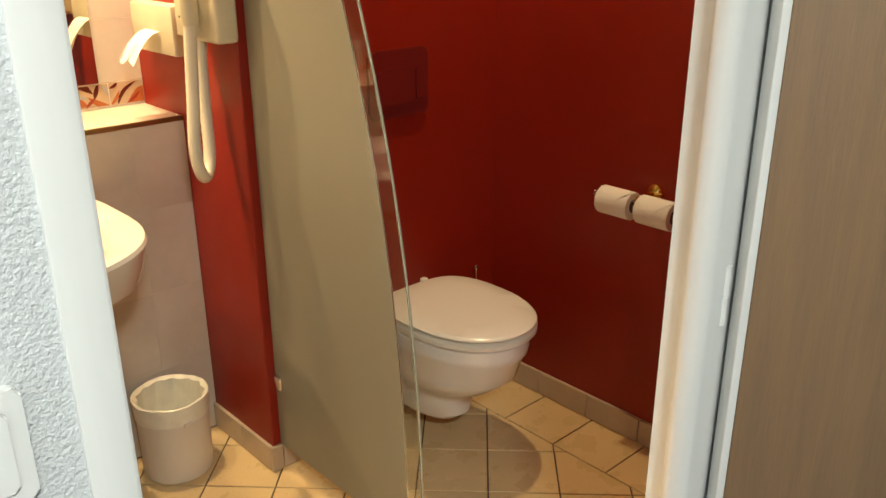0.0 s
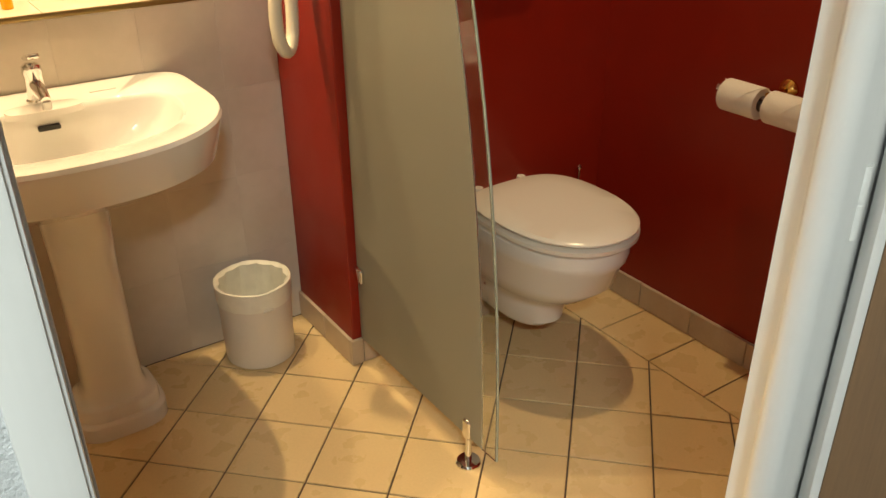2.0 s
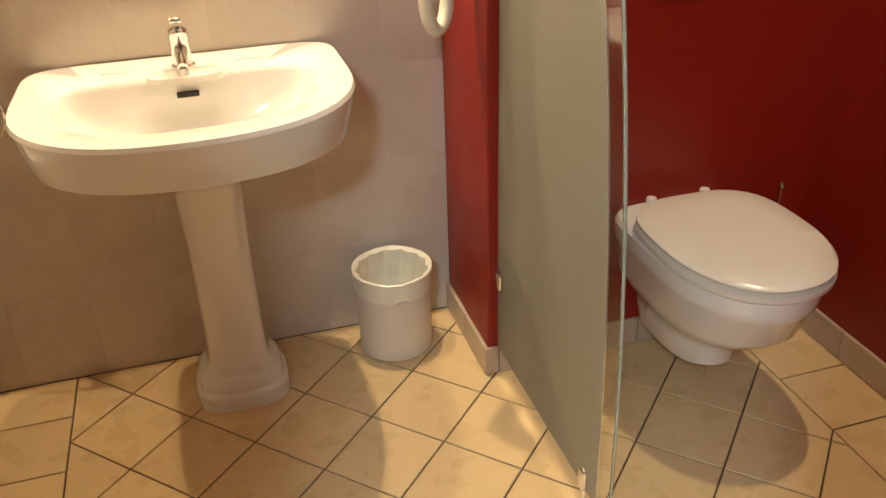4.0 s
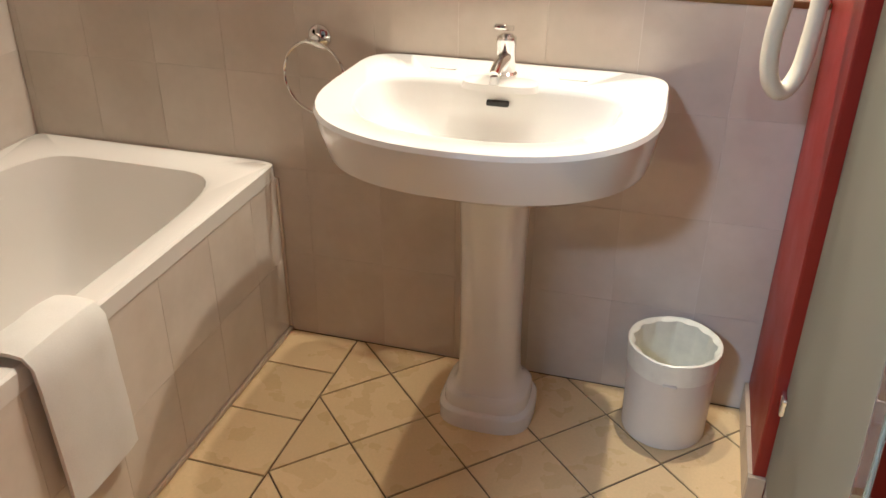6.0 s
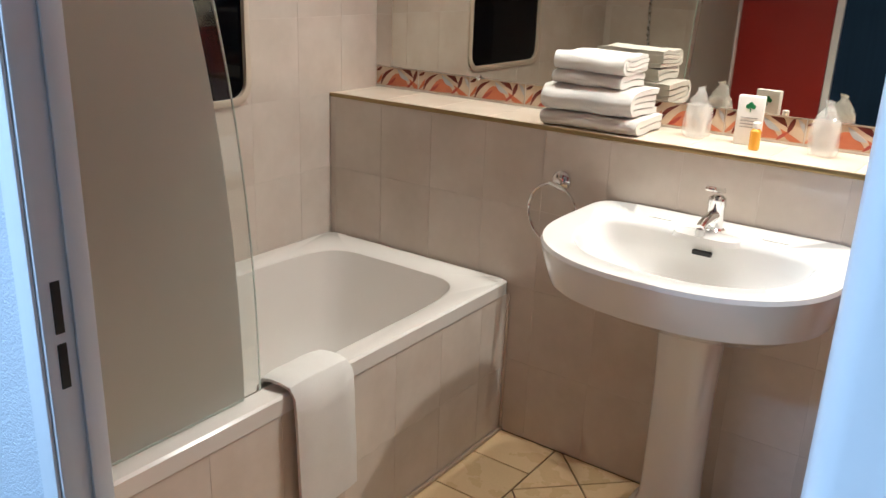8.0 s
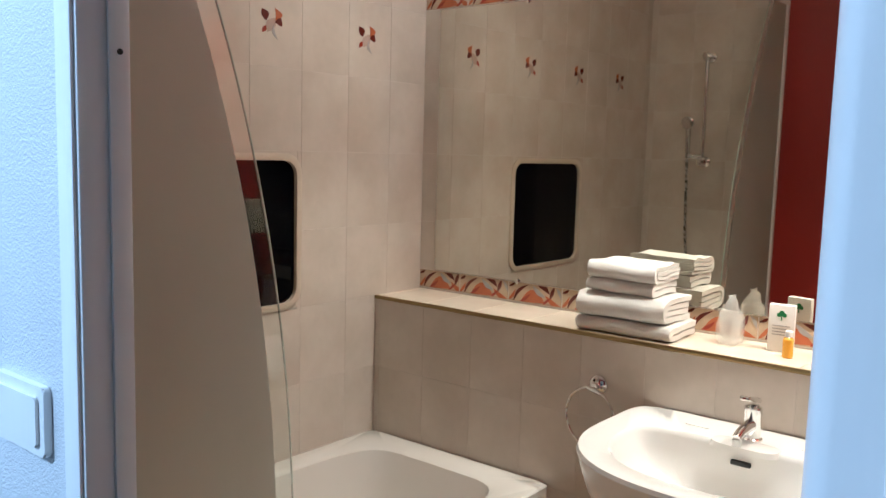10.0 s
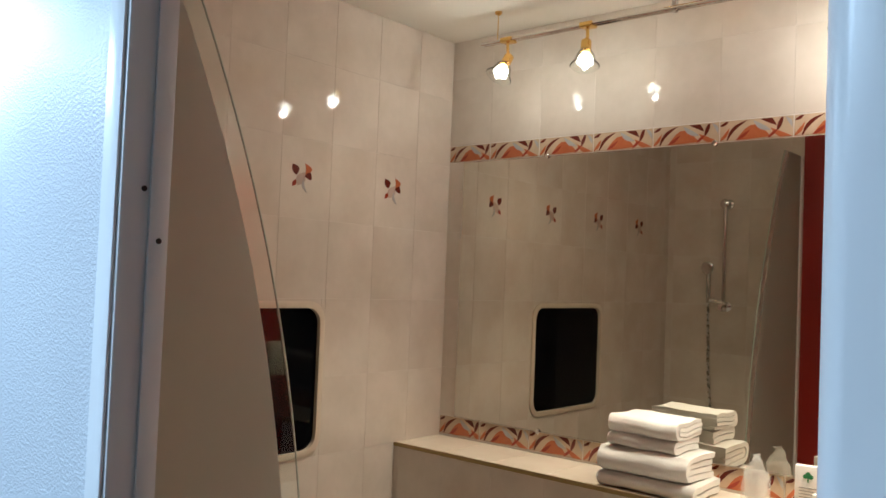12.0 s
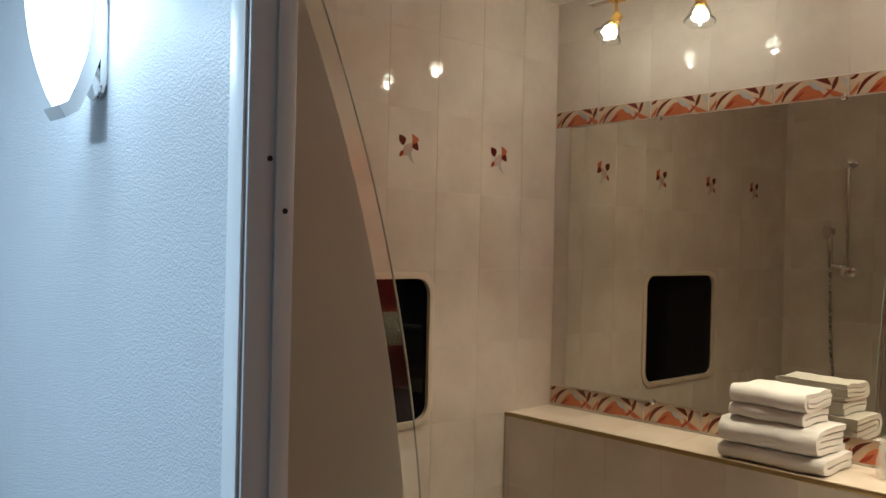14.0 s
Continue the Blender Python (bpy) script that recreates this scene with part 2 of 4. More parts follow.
def single(name, bm, mat, label, category, kind="", group="", smooth=True):
    """A thing or piece of the setting that is one mesh."""
    ob = new(name, mesh_of(name, bm, mat, smooth))
    BASE[ob.name] = Vector((0, 0, 0))
    return tagged(ob, label, category, group, kind)


def box(x0, y0, z0, x1, y1, z1, bevel=0.0, bm=None, seg=2):
    bm = bm or bmesh.new()
    r = bmesh.ops.create_cube(bm, size=1, matrix=Matrix.Translation(((x0 + x1) / 2, (y0 + y1) / 2, (z0 + z1) / 2)) @ Matrix.Diagonal((abs(x1 - x0), abs(y1 - y0), abs(z1 - z0), 1)))
    if bevel:
        edges = list({e for v in r["verts"] for e in v.link_edges})
        bmesh.ops.bevel(bm, geom=edges, offset=bevel, segments=seg, affect="EDGES", profile=0.5)
    return bm


def loft(rings, bm=None, cap0=True, cap1=True, close=True):
    bm = bm or bmesh.new()
    rows = [[bm.verts.new(p) for p in ring] for ring in rings]
    n = len(rows[0])
    for a, b in zip(rows, rows[1:]):
        for i in range(n if close else n - 1):
            bm.faces.new((a[i], a[(i + 1) % n], b[(i + 1) % n], b[i]))
    if cap0:
        bm.faces.new(rows[0][::-1])
    if cap1:
        bm.faces.new(rows[-1])
    return bm


def tube(points, r, sides=10, bm=None, ends=True):
    pts = [Vector(p) for p in points]
    rings, up = [], Vector((0.13, 0.31, 0.94)).normalized()
    for i, p in enumerate(pts):
        d = (pts[min(i + 1, len(pts) - 1)] - pts[max(i - 1, 0)]).normalized()
        a = d.cross(up)
        if a.length < 0.05:
            a = d.cross(Vector((1, 0, 0)))
        a.normalize()
        b = d.cross(a)
        rr = r[i] if isinstance(r, (list, tuple)) else r
        rings.append([p + rr * (math.cos(k) * a + math.sin(k) * b) for k in [2 * math.pi * j / sides for j in range(sides)]])
    return loft(rings, bm, ends, ends)


def lathe(profile, centre, axis=(0, 0, 1), sides=24, bm=None, cap0=True, cap1=True):
    """profile: (radius, distance along the axis)."""
    q = Vector((0, 0, 1)).rotation_difference(Vector(axis))
    c = Vector(centre)
    rings = [[c + q @ Vector((max(r, 1e-4) * math.cos(a), max(r, 1e-4) * math.sin(a), h)) for a in [2 * math.pi * j / sides for j in range(sides)]] for r, h in profile]
    return loft(rings, bm, cap0, cap1)


def plate(outline, place, u, v, depth, bevel=0.0, bm=None):
    """A flat plate: an outline of (a, b) along u and v from place, pushed along u x v by depth."""
    u, v = Vector(u), Vector(v)
    w = u.cross(v)
    rings = [[Vector(place) + u * a + v * b + w * h for a, b in outline] for h in ((0, depth) if depth else (0,))]
    bm = loft(rings, bm)
    if bevel:
        bmesh.ops.bevel(bm, geom=list(bm.edges), offset=bevel, segments=2, affect="EDGES")
    return bm


def rounded(w, h, r, n=6):
    """Outline of a rounded rectangle round its centre."""
    out = []
    for cx, cy, a0 in ((w / 2 - r, h / 2 - r, 0), (-w / 2 + r, h / 2 - r, 90), (-w / 2 + r, -h / 2 + r, 180), (w / 2 - r, -h / 2 + r, 270)):
        out += [(cx + r * math.cos(radians(a0 + 90 * k / n)), cy + r * math.sin(radians(a0 + 90 * k / n))) for k in range(n + 1)]
    return out


def arc(c, u, v, r, a0, a1, n=16):
    c, u, v = Vector(c), Vector(u), Vector(v)
    return [c + r * (math.cos(radians(a0 + (a1 - a0) * k / n)) * u + math.sin(radians(a0 + (a1 - a0) * k / n)) * v) for k in range(n + 1)]


def wobble(bm, amount, scale):
    for v in bm.verts:
        v.co += amount * noise.noise_vector(v.co * scale)
    return bm


# ---- the large structure ----
floor = single("floor", box(XW - 0.1, YS - 0.04, -0.10, XE + 0.1, YM + 0.1, -0.004), GROUT_DARK, "dark grouted bed of the bathroom floor", "floor", "structure")
hall_floor = single("floor_hall", box(-1.6, -4.3, -0.10, 3.2, YS - 0.04, -0.002), CARPET, "grey carpet of the hall floor", "floor", "structure")
ceiling = single("ceiling", box(XW - 0.1, YH + 0.02, CEIL, XE + 0.1, YM + 0.1, CEIL + 0.1), CEILING, "cream painted bathroom ceiling", "ceiling", "structure")
ceiling_hall = single("ceiling_hall", box(-1.6, -4.3, 2.45, 3.2, YH + 0.02, 2.55), CEILING, "plain hall ceiling", "ceiling", "structure")

# west wall with its window opening
WY0, WY1, WZ0, WZ1 = 1.356, 1.904, 1.037, 1.491
bm = box(XW - 0.12, YS, 0, XW - 0.0010, WY0, CEIL)
box(XW - 0.12, WY1, 0, XW - 0.0010, YM + 0.1, CEIL, bm=bm)
box(XW - 0.12, WY0, 0, XW - 0.0010, WY1, WZ0, bm=bm)
box(XW - 0.12, WY0, WZ1, XW - 0.0010, WY1, CEIL, bm=bm)
wall_west = single("wall_west", bm, GROUT, "pale grouted wall behind the bath", "wall", "structure", smooth=False)
wall_low = single("wall_low", box(XW - 0.0010, YN + 0.0010, 0, XP, YM, SHELF - 0.010), GROUT, "low tiled wall that carries the shelf", "wall", "structure", smooth=False)
wall_mirror = single("wall_mirror", box(XW - 0.0010, YM + 0.0010, SHELF - 0.2, XP + 0.1, YM + 0.1, CEIL), GROUT, "tiled wall round the large mirror", "wall", "structure", smooth=False)
wall_toilet = single("wall_toilet", box(XP, YT, 0, XE + 0.1, YM + 0.006, CEIL, 0.004), RED, "red painted wall behind the toilet", "wall", "structure", smooth=False)
wall_east = single("wall_east", box(XE, YS, 0, XE + 0.1, YT, CEIL), RED, "dark red painted wall", "wall", "structure", smooth=False)
XS = -0.240   # tiles of the bath niche end here
bm = box(XW - 0.12, YH + 0.02, 0, XS, YS - 0.0010, CEIL)
wall_south = single("wall_south", bm, GROUT, "tiled end wall of the bath niche", "wall", "structure", smooth=False)
bm = box(XS, YH + 0.02, 0, XL - 0.03, YS - 0.002, CEIL)
box(1.0565, YH + 0.02, 0, XE + 0.1, YS - 0.002, CEIL, bm=bm)
box(XL - 0.03, YH + 0.02, DOOR_TOP + 0.03, 1.0565, YS - 0.002, CEIL, bm=bm)
wall_door = single("wall_door", bm, RED, "red painted wall round the doorway", "wall", "structure", smooth=False)
bm = box(-1.6, YH, 0, XL - 0.03, YH + 0.02, 2.55)
box(1.0565, YH, 0, 3.2, YH + 0.02, 2.55, bm=bm)
box(XL - 0.03, YH, DOOR_TOP + 0.03, 1.0565, YH + 0.02, 2.55, bm=bm)
wall_hall = single("wall_hall", bm, HALL_WALL, "white textured wallpaper beside the doorway", "wall", "structure", smooth=False)
single("wall_hall_west", box(-1.0, -4.3, 0, -0.90, YH, 2.45), HALL_WALL, "white textured hall wall", "wall", "structure", smooth=False)
# Wall coloured dark so that the hall's depth looks unlit.
single("wall_hall_south", box(-0.90, -4.3, 0, 3.2, -4.2, 2.45), FAR_WALL, "far wall of the hall, coloured dark for the dim depth behind the doorway", "wall", "structure", smooth=False)
single("wall_hall_east", box(3.2, -4.3, 0, 3.3, YH + 0.02, 2.55), HALL_WALL, "white textured hall wall", "wall", "structure", smooth=False)


# ---- the doorway and its door ----
def door_frame():
    t = thing("door_frame", (XL, YH, 0), "white gloss painted door frame with a stop bead", "door frame", kind="structure")
    # strike side: flat reveal with a stop bead
    jamb = part("jamb", box(XL - 0.028, YH + 0.001, 0, XL, YS - 0.004, DOOR_TOP, 0.004), FRAME_PAINT, t)
    part("stop_bead", box(XL + 0.0003, YH + 0.036, 0, XL + 0.005, YS + 0.004, DOOR_TOP, 0.002), FRAME_PAINT, t)
    part("casing", box(XL - 0.038, YH - 0.004, 0, XL - 0.004, YH + 0.0005, DOOR_TOP + 0.034, 0.002), FRAME_PAINT, t)
    # Dark plates and discs on the jamb stand for shade in its holes.
    for z0, z1 in ((0.979, 1.034), (1.046, 1.108)):
        part("strike_slot", box(XL - 0.003, YH + 0.015, z0, XL + 0.0012, YH + 0.026, z1, 0.0008), DARK, jamb, "dark plate for the shade in a strike slot")
    for x, y, z in ((XL, 0.622, 1.690), (XL + 0.005, 0.641, 1.629)):
        part("screw_hole", lathe([(0.0035, 0), (0.0035, 0.0012)], (x, y, z), (1, 0, 0), 10), DARK, jamb, "small dark disc for the shade in a screw hole")
    # hinge side: a moulded nose stands proud of the reveal
    nose = [(XR, YS - 0.003), (XR, 0.622), (XR - 0.004, 0.616), (0.979, 0.605), (0.973, 0.598), (0.972, 0.589), (0.976, 0.577), (0.983, 0.569), (0.991, 0.566), (1.028, 0.566), (1.032, 0.573), (1.056, 0.573), (1.056, YS - 0.003)]
    part("jamb", plate(nose, (0, 0, 0), (1, 0, 0), (0, 1, 0), DOOR_TOP), FRAME_PAINT, t, "white gloss hinge jamb with a rounded nose")
    part("head", box(XL, YH + 0.003, DOOR_TOP, XR, YS - 0.004, DOOR_TOP + 0.028, 0.003), FRAME_PAINT, t)
    part("casing", box(XL - 0.004, YH - 0.010, DOOR_TOP + 0.004, XR + 0.004, YH + 0.001, DOOR_TOP + 0.034, 0.004), FRAME_PAINT, t)
    return t


door_frame()


def door_leaf():
    hx, hy = 1.048, 0.566
    d = Vector((math.cos(radians(-45)), math.sin(radians(-45)), 0))
    nrm = Vector((-d.y, d.x, 0))
    t = thing("door", (hx, hy, 0), "open limed oak veneered door with a white lipped edge", "door", kind="structure")
    m = Matrix(((d.x, nrm.x, 0, hx), (d.y, nrm.y, 0, hy), (0, 0, 1, 0), (0, 0, 0, 1)))

    def put(bm):
        bmesh.ops.transform(bm, matrix=m, verts=bm.verts)
        return bm
    part("leaf", put(box(0.012, -0.040, 0.008, 0.77, 0.0, 2.03, 0.002)), WOOD, t)
    part("lipping", put(box(0.0, -0.040, 0.008, 0.0115, 0.0, 2.03, 0.001)), FRAME_PAINT, t, "white painted edge of the door")
    for z in (0.30, 1.035, 1.75):
        h = part("hinge", lathe([(0.008, -0.045), (0.008, -0.002), (0.0065, -0.001), (0.0065, 0.001), (0.008, 0.002), (0.008, 0.045)], (hx - 0.022, hy + 0.004, z), (0, 0, 1), 12), FRAME_PAINT, t, "white painted hinge knuckle")
        bm = plate(rounded(0.030, 0.110, 0.010), (hx - 0.0015, hy - 0.020, z), (0, 1, 0), (0, 0, 1), -0.0025)
        leafp = part("hinge_plate", bm, STEEL, h, "steel hinge plate")
        for dz in (-0.036, 0.0, 0.036):
            part("screw", lathe([(0.0042, 0), (0.0042, 0.0012), (0.002, 0.0016)], (hx - 0.0042, hy - 0.020, z + dz), (-1, 0, 0), 10), STEEL, h)
    return t


door_leaf()


# ---- bath ----
def superring(cx, cy, hx, hy, z, n=40, p=4.0):
    out = []
    for k in range(n):
        a = 2 * math.pi * k / n
        c, s = math.cos(a), math.sin(a)
        out.append(Vector((cx + hx * math.copysign(abs(c) ** (2 / p), c), cy + hy * math.copysign(abs(s) ** (2 / p), s), z)))
    return out


TX1 = -0.195   # the rim's outer edge


def bathtub():
    t = thing("bathtub", (-0.57, 1.46, 0), "built-in white enamel bathtub with a wide flat rim", "bathtub")
    cx, cy = (XW + TX1) / 2, (YS + YN) / 2
    hx, hy = (TX1 - XW) / 2 - 0.001, (YN - YS) / 2 - 0.001
    rings = [superring(cx, cy, hx, hy, TUB - 0.045, p=60), superring(cx, cy, hx, hy, TUB - 0.006, p=60), superring(cx, cy, hx - 0.006, hy - 0.006, TUB, p=40),
             superring(cx, cy, hx - 0.065, hy - 0.085, TUB - 0.002, p=7), superring(cx, cy, hx - 0.078, hy - 0.10, TUB - 0.012, p=6.5),
             superring(cx, cy, hx - 0.088, hy - 0.115, TUB - 0.06, p=6), superring(cx, cy, hx - 0.11, hy - 0.16, TUB - 0.22, p=5.5),
             superring(cx, cy, hx - 0.13, hy - 0.21, TUB - 0.34, p=5), superring(cx, cy, hx - 0.17, hy - 0.27, TUB - 0.385, p=4.5), superring(cx, cy, 0.05, 0.12, TUB - 0.395, p=2)]
    part("basin", loft(rings, cap0=False), ENAMEL, t)
    part("drain", lathe([(0.032, 0), (0.032, 0.004), (0.02, 0.006), (0.005, 0.004)], (cx, cy - 0.3, TUB - 0.394)), CHROME, t, "chrome drain")
    part("overflow_plate", lathe([(0.03, 0), (0.03, 0.006), (0.022, 0.010), (0.004, 0.010)], (cx, YS + 0.125, TUB - 0.12), (0, 1, 0)), CHROME, t, "chrome overflow plate")
    return t


bathtub()
panel_wall = single("bath_panel", box(TX1 - 0.05, YS, 0, TX1 - 0.0050, YN, TUB - 0.046), GROUT, "tiled front panel of the bath", "bath panel", "structure", smooth=False)
single("sealant_strip", wobble(box(TX1 - 0.0045, YS, 0, TX1 + 0.006, YN, 0.012, 0.003), 0.0008, 20), SKIRT_TILE, "beige sealant along the foot of the bath panel", "sealant", "structure")
single("sealant_corner", box(TX1 - 0.004, YN - 0.007, 0.012, TX1 + 0.004, YN - 0.001, TUB - 0.046, 0.002), SHELF_TILE, "pale sealant in the corner by the bath", "sealant", "structure")


def glass_panel(name, x, y_fix, way, z0, z1, width, top_width, label, clear, etched):
    """An upright panel in a plane of constant x, whose free edge bows inwards towards the top, etched but for a clear strip."""
    t = thing(name, (x, y_fix, z0), label, "glass panel")
    zs = [z0 + (z1 - z0) * k / 28 for k in range(29)]

    def reach(z):
        f = (z - z0) / (z1 - z0)
        return width - (width - top_width) * f ** 2.3
    free = [(y_fix + way * reach(z), z) for z in zs]
    inner = [(y_fix + way * (reach(z) - clear), z) for z in zs]
    for nm, left, right, mat, lab in (("frosted_pane", [(y_fix, z) for z in zs], inner, etched, "etched grey-green glass"), ("clear_strip", inner, free, CLEAR, "clear glass edge strip")):
        th = 0.004
        rings = [[Vector((x - th, ya, za)), Vector((x - th, yb, zb)), Vector((x + th, yb, zb)), Vector((x + th, ya, za))] for (ya, za), (yb, zb) in zip(left, right)]
        ob = part(nm, loft(rings), mat, t, lab)
        if mat is CLEAR:
            ob.visible_shadow = False
    part("polished_edge", tube([(x, y + way * 0.002, z) for y, z in free], 0.0024, 6), GLASS_EDGE, t, "greenish polished glass edge")
    return t


SCREEN_X = TX1 - 0.058
screen = glass_panel("shower_screen", SCREEN_X, YS + 0.004, 1, TUB + 0.004, 2.27, 0.645, 0.235, "frosted glass shower screen on the bath rim", 0.046, FROST)
part("wall_profile", box(SCREEN_X - 0.012, YS + 0.0005, TUB + 0.002, SCREEN_X + 0.012, YS + 0.022, 2.27, 0.002), FRAME_PAINT, screen, "white wall profile")
part("seal_strip", box(SCREEN_X - 0.006, YS + 0.03, TUB + 0.0005, SCREEN_X + 0.006, YS + 0.60, TUB + 0.004), GLASS_EDGE, screen, "rubber seal under the glass")

# The divider's dimmer light is put into its darker glass colour.
divider = glass_panel("toilet_divider", XP + 0.030, YT - 0.003, -1, 0.085, 2.05, 0.633, 0.16, "frosted glass divider beside the toilet, on a steel foot", 0.053, FROST_SHADED)
DX = XP + 0.030
for z in (0.30, 1.55):
    c = part("wall_clamp", box(DX - 0.016, YT - 0.042, z - 0.022, DX + 0.016, YT - 0.0005, z + 0.022, 0.006, seg=3), CHROME, divider, "chrome wall clamp")
fy = YT - 0.525
foot = part("foot", lathe([(0.032, 0.0), (0.032, 0.004), (0.028, 0.009), (0.009, 0.011), (0.008, 0.05), (0.008, 0.10)], (DX, fy, 0.0)), CHROME, divider, "round chrome floor foot")
part("foot_clamp", box(DX - 0.012, fy - 0.014, 0.078, DX + 0.012, fy + 0.014, 0.135, 0.008, seg=3), CHROME, foot, "chrome clamp on the glass")


def bath_towel_mat():
    """A folded terry bath mat over the rim."""
    y0, y1 = 1.325, 1.515
    path = [(-0.300, 0.40), (-0.296, 0.47), (-0.288, 0.515), (-0.270, 0.537), (-0.245, 0.541), (-0.215, 0.541), (-0.193, 0.538), (-0.180, 0.520), (-0.177, 0.47), (-0.175, 0.40), (-0.173, 0.32), (-0.172, 0.26), (-0.171, 0.212)]
    th, rings = 0.014, []
    for i, (x, z) in enumerate(path):
        a, b = Vector(path[max(i - 1, 0)]), Vector(path[min(i + 1, len(path) - 1)])
        d = (b - a).normalized()
        nx, nz = -d.y, d.x
        slip = 0.012 * (i / len(path))
        prof = [(0, 0), (0, 0.35), (0, 0.7), (0.15, 0.95), (0.5, 1), (0.85, 0.95), (1, 0.7), (1, 0.35), (1, 0)]
        rows = [(y0 + slip + (y1 - y0) * k / 16, (0.6 + 0.4 * min(1, 6 * min(k, 16 - k) / 16)) * th) for k in range(17)]
        ring = [Vector((x, y, z)) for y, h in rows] + [Vector((x + nx * h, y, z + nz * h)) for y, h in reversed(rows)]
        rings.append(ring)
    bm = wobble(loft(rings), 0.0022, 22)
    t = thing("bath_mat", (-0.18, 1.42, 0.21), "white terry bath mat folded over the bath rim", "bath mat")
    part("cloth", bm, TERRY, t)
    return t


bath_towel_mat()


# ---- wash basin ----
SX = 0.435


def basin_ring(w, front, back, z, n=48, corner=0.0):
    """D-shaped outline: straight back, bowed front."""
    out = []
    for k in range(n):
        a = 2 * math.pi * k / n
        c, s = math.cos(a), math.sin(a)
        if s >= 0:
            p = 9.0
            y = back - (back - (back - 0.24)) + 0.24 * abs(s) ** (2 / p)
            x = w * math.copysign(abs(c) ** (2 / p), c)
        else:
            p = 2.35
            y = (back - 0.24) - ((back - 0.24) - front) * abs(s) ** (2 / p)
            x = w * math.copysign(abs(c) ** (2 / p), c)
        if s >= 0:
            x *= 1 - 0.02 * (abs(s) ** 0.8) * 1.0
        out.append(Vector((SX + x, y, z)))
    return out


def wash_basin():
    t = thing("wash_basin", (SX, 2.05, 0), "white ceramic wash basin on a pedestal", "wash basin")
    top = 0.845
    b = YN - 0.002
    f = 1.706
    rings = [basin_ring(0.16, 1.98, b, top - 0.20), basin_ring(0.25, 1.86, b, top - 0.165), basin_ring(0.310, 1.775, b, top - 0.12),
             basin_ring(0.328, 1.748, b, top - 0.108), basin_ring(0.333, 1.742, b, top - 0.095), basin_ring(0.345, f + 0.004, b, top - 0.03), basin_ring(0.349, f, b, top - 0.010), basin_ring(0.345, f + 0.005, b, top - 0.001),
             basin_ring(0.335, f + 0.014, b, top)]

    def bowl(w, front, back, z, n=48):
        out = []
        for k in range(n):
            a = 2 * math.pi * k / n
            c, s = math.cos(a), math.sin(a)
            p = 4.5 if s >= 0 else 2.5
            mid = back - 0.09
            y = mid + (0.09 if s >= 0 else mid - front) * math.copysign(abs(s) ** (2 / p), s)
            out.append(Vector((SX + w * math.copysign(abs(c) ** (2 / p), c), y, z)))
        return out
    rings += [bowl(0.272, 1.775, 2.120, top - 0.001), bowl(0.268, 1.780, 2.116, top - 0.004), bowl(0.262, 1.787, 2.112, top - 0.014), bowl(0.248, 1.802, 2.108, top - 0.05), bowl(0.222, 1.832, 2.098, top - 0.09), bowl(0.165, 1.885, 2.08, top - 0.128), bowl(0.10, 1.94, 2.05, top - 0.143), bowl(0.03, 1.985, 2.01, top - 0.148)]
    body = part("bowl", loft(rings), CERAMIC, t)
    # Solid dark bar for the shade inside the overflow.
    part("overflow_slot", box(SX - 0.024, 2.094, top - 0.046, SX + 0.024, 2.1065, top - 0.034, 0.003), DARK, body, "dark bar for the shade in the overflow slot")
    part("drain", lathe([(0.024, 0), (0.024, 0.003), (0.012, 0.004)], (SX, 2.0, top - 0.1475)), CHROME, body, "chrome drain")
    for dx in (-0.145, 0.145):
        part("soap_recess", plate(rounded(0.062, 0.013, 0.006), (SX + dx, 2.185, top - 0.001), (1, 0, 0), (0, 1, 0), 0.0022), CERAMIC, body, "shallow oval soap rest")
    # tap platform behind the bowl
    part("tap_deck", loft([superring(SX, 2.125, 0.085, 0.040, top - 0.012, 28, 3), superring(SX, 2.125, 0.080, 0.036, top + 0.001, 28, 3), superring(SX, 2.128, 0.065, 0.026, top + 0.003, 28, 3)]), CERAMIC, body)
    prof = []
    cy = 2.098
    for z, rx, ry in ((0.0, 0.118, 0.105), (0.040, 0.118, 0.105), (0.046, 0.114, 0.101), (0.050, 0.106, 0.094), (0.080, 0.104, 0.092), (0.086, 0.100, 0.088), (0.090, 0.090, 0.080), (0.104, 0.079, 0.073), (0.13, 0.074, 0.069), (0.20, 0.072, 0.068), (0.45, 0.072, 0.066), (0.60, 0.078, 0.070), (0.672, 0.092, 0.082)):
        prof.append(superring(SX + 0.005, cy, rx, ry, z, 32, 3.2))
    part("pedestal", loft(prof), CERAMIC, t)
    return t


wash_basin()


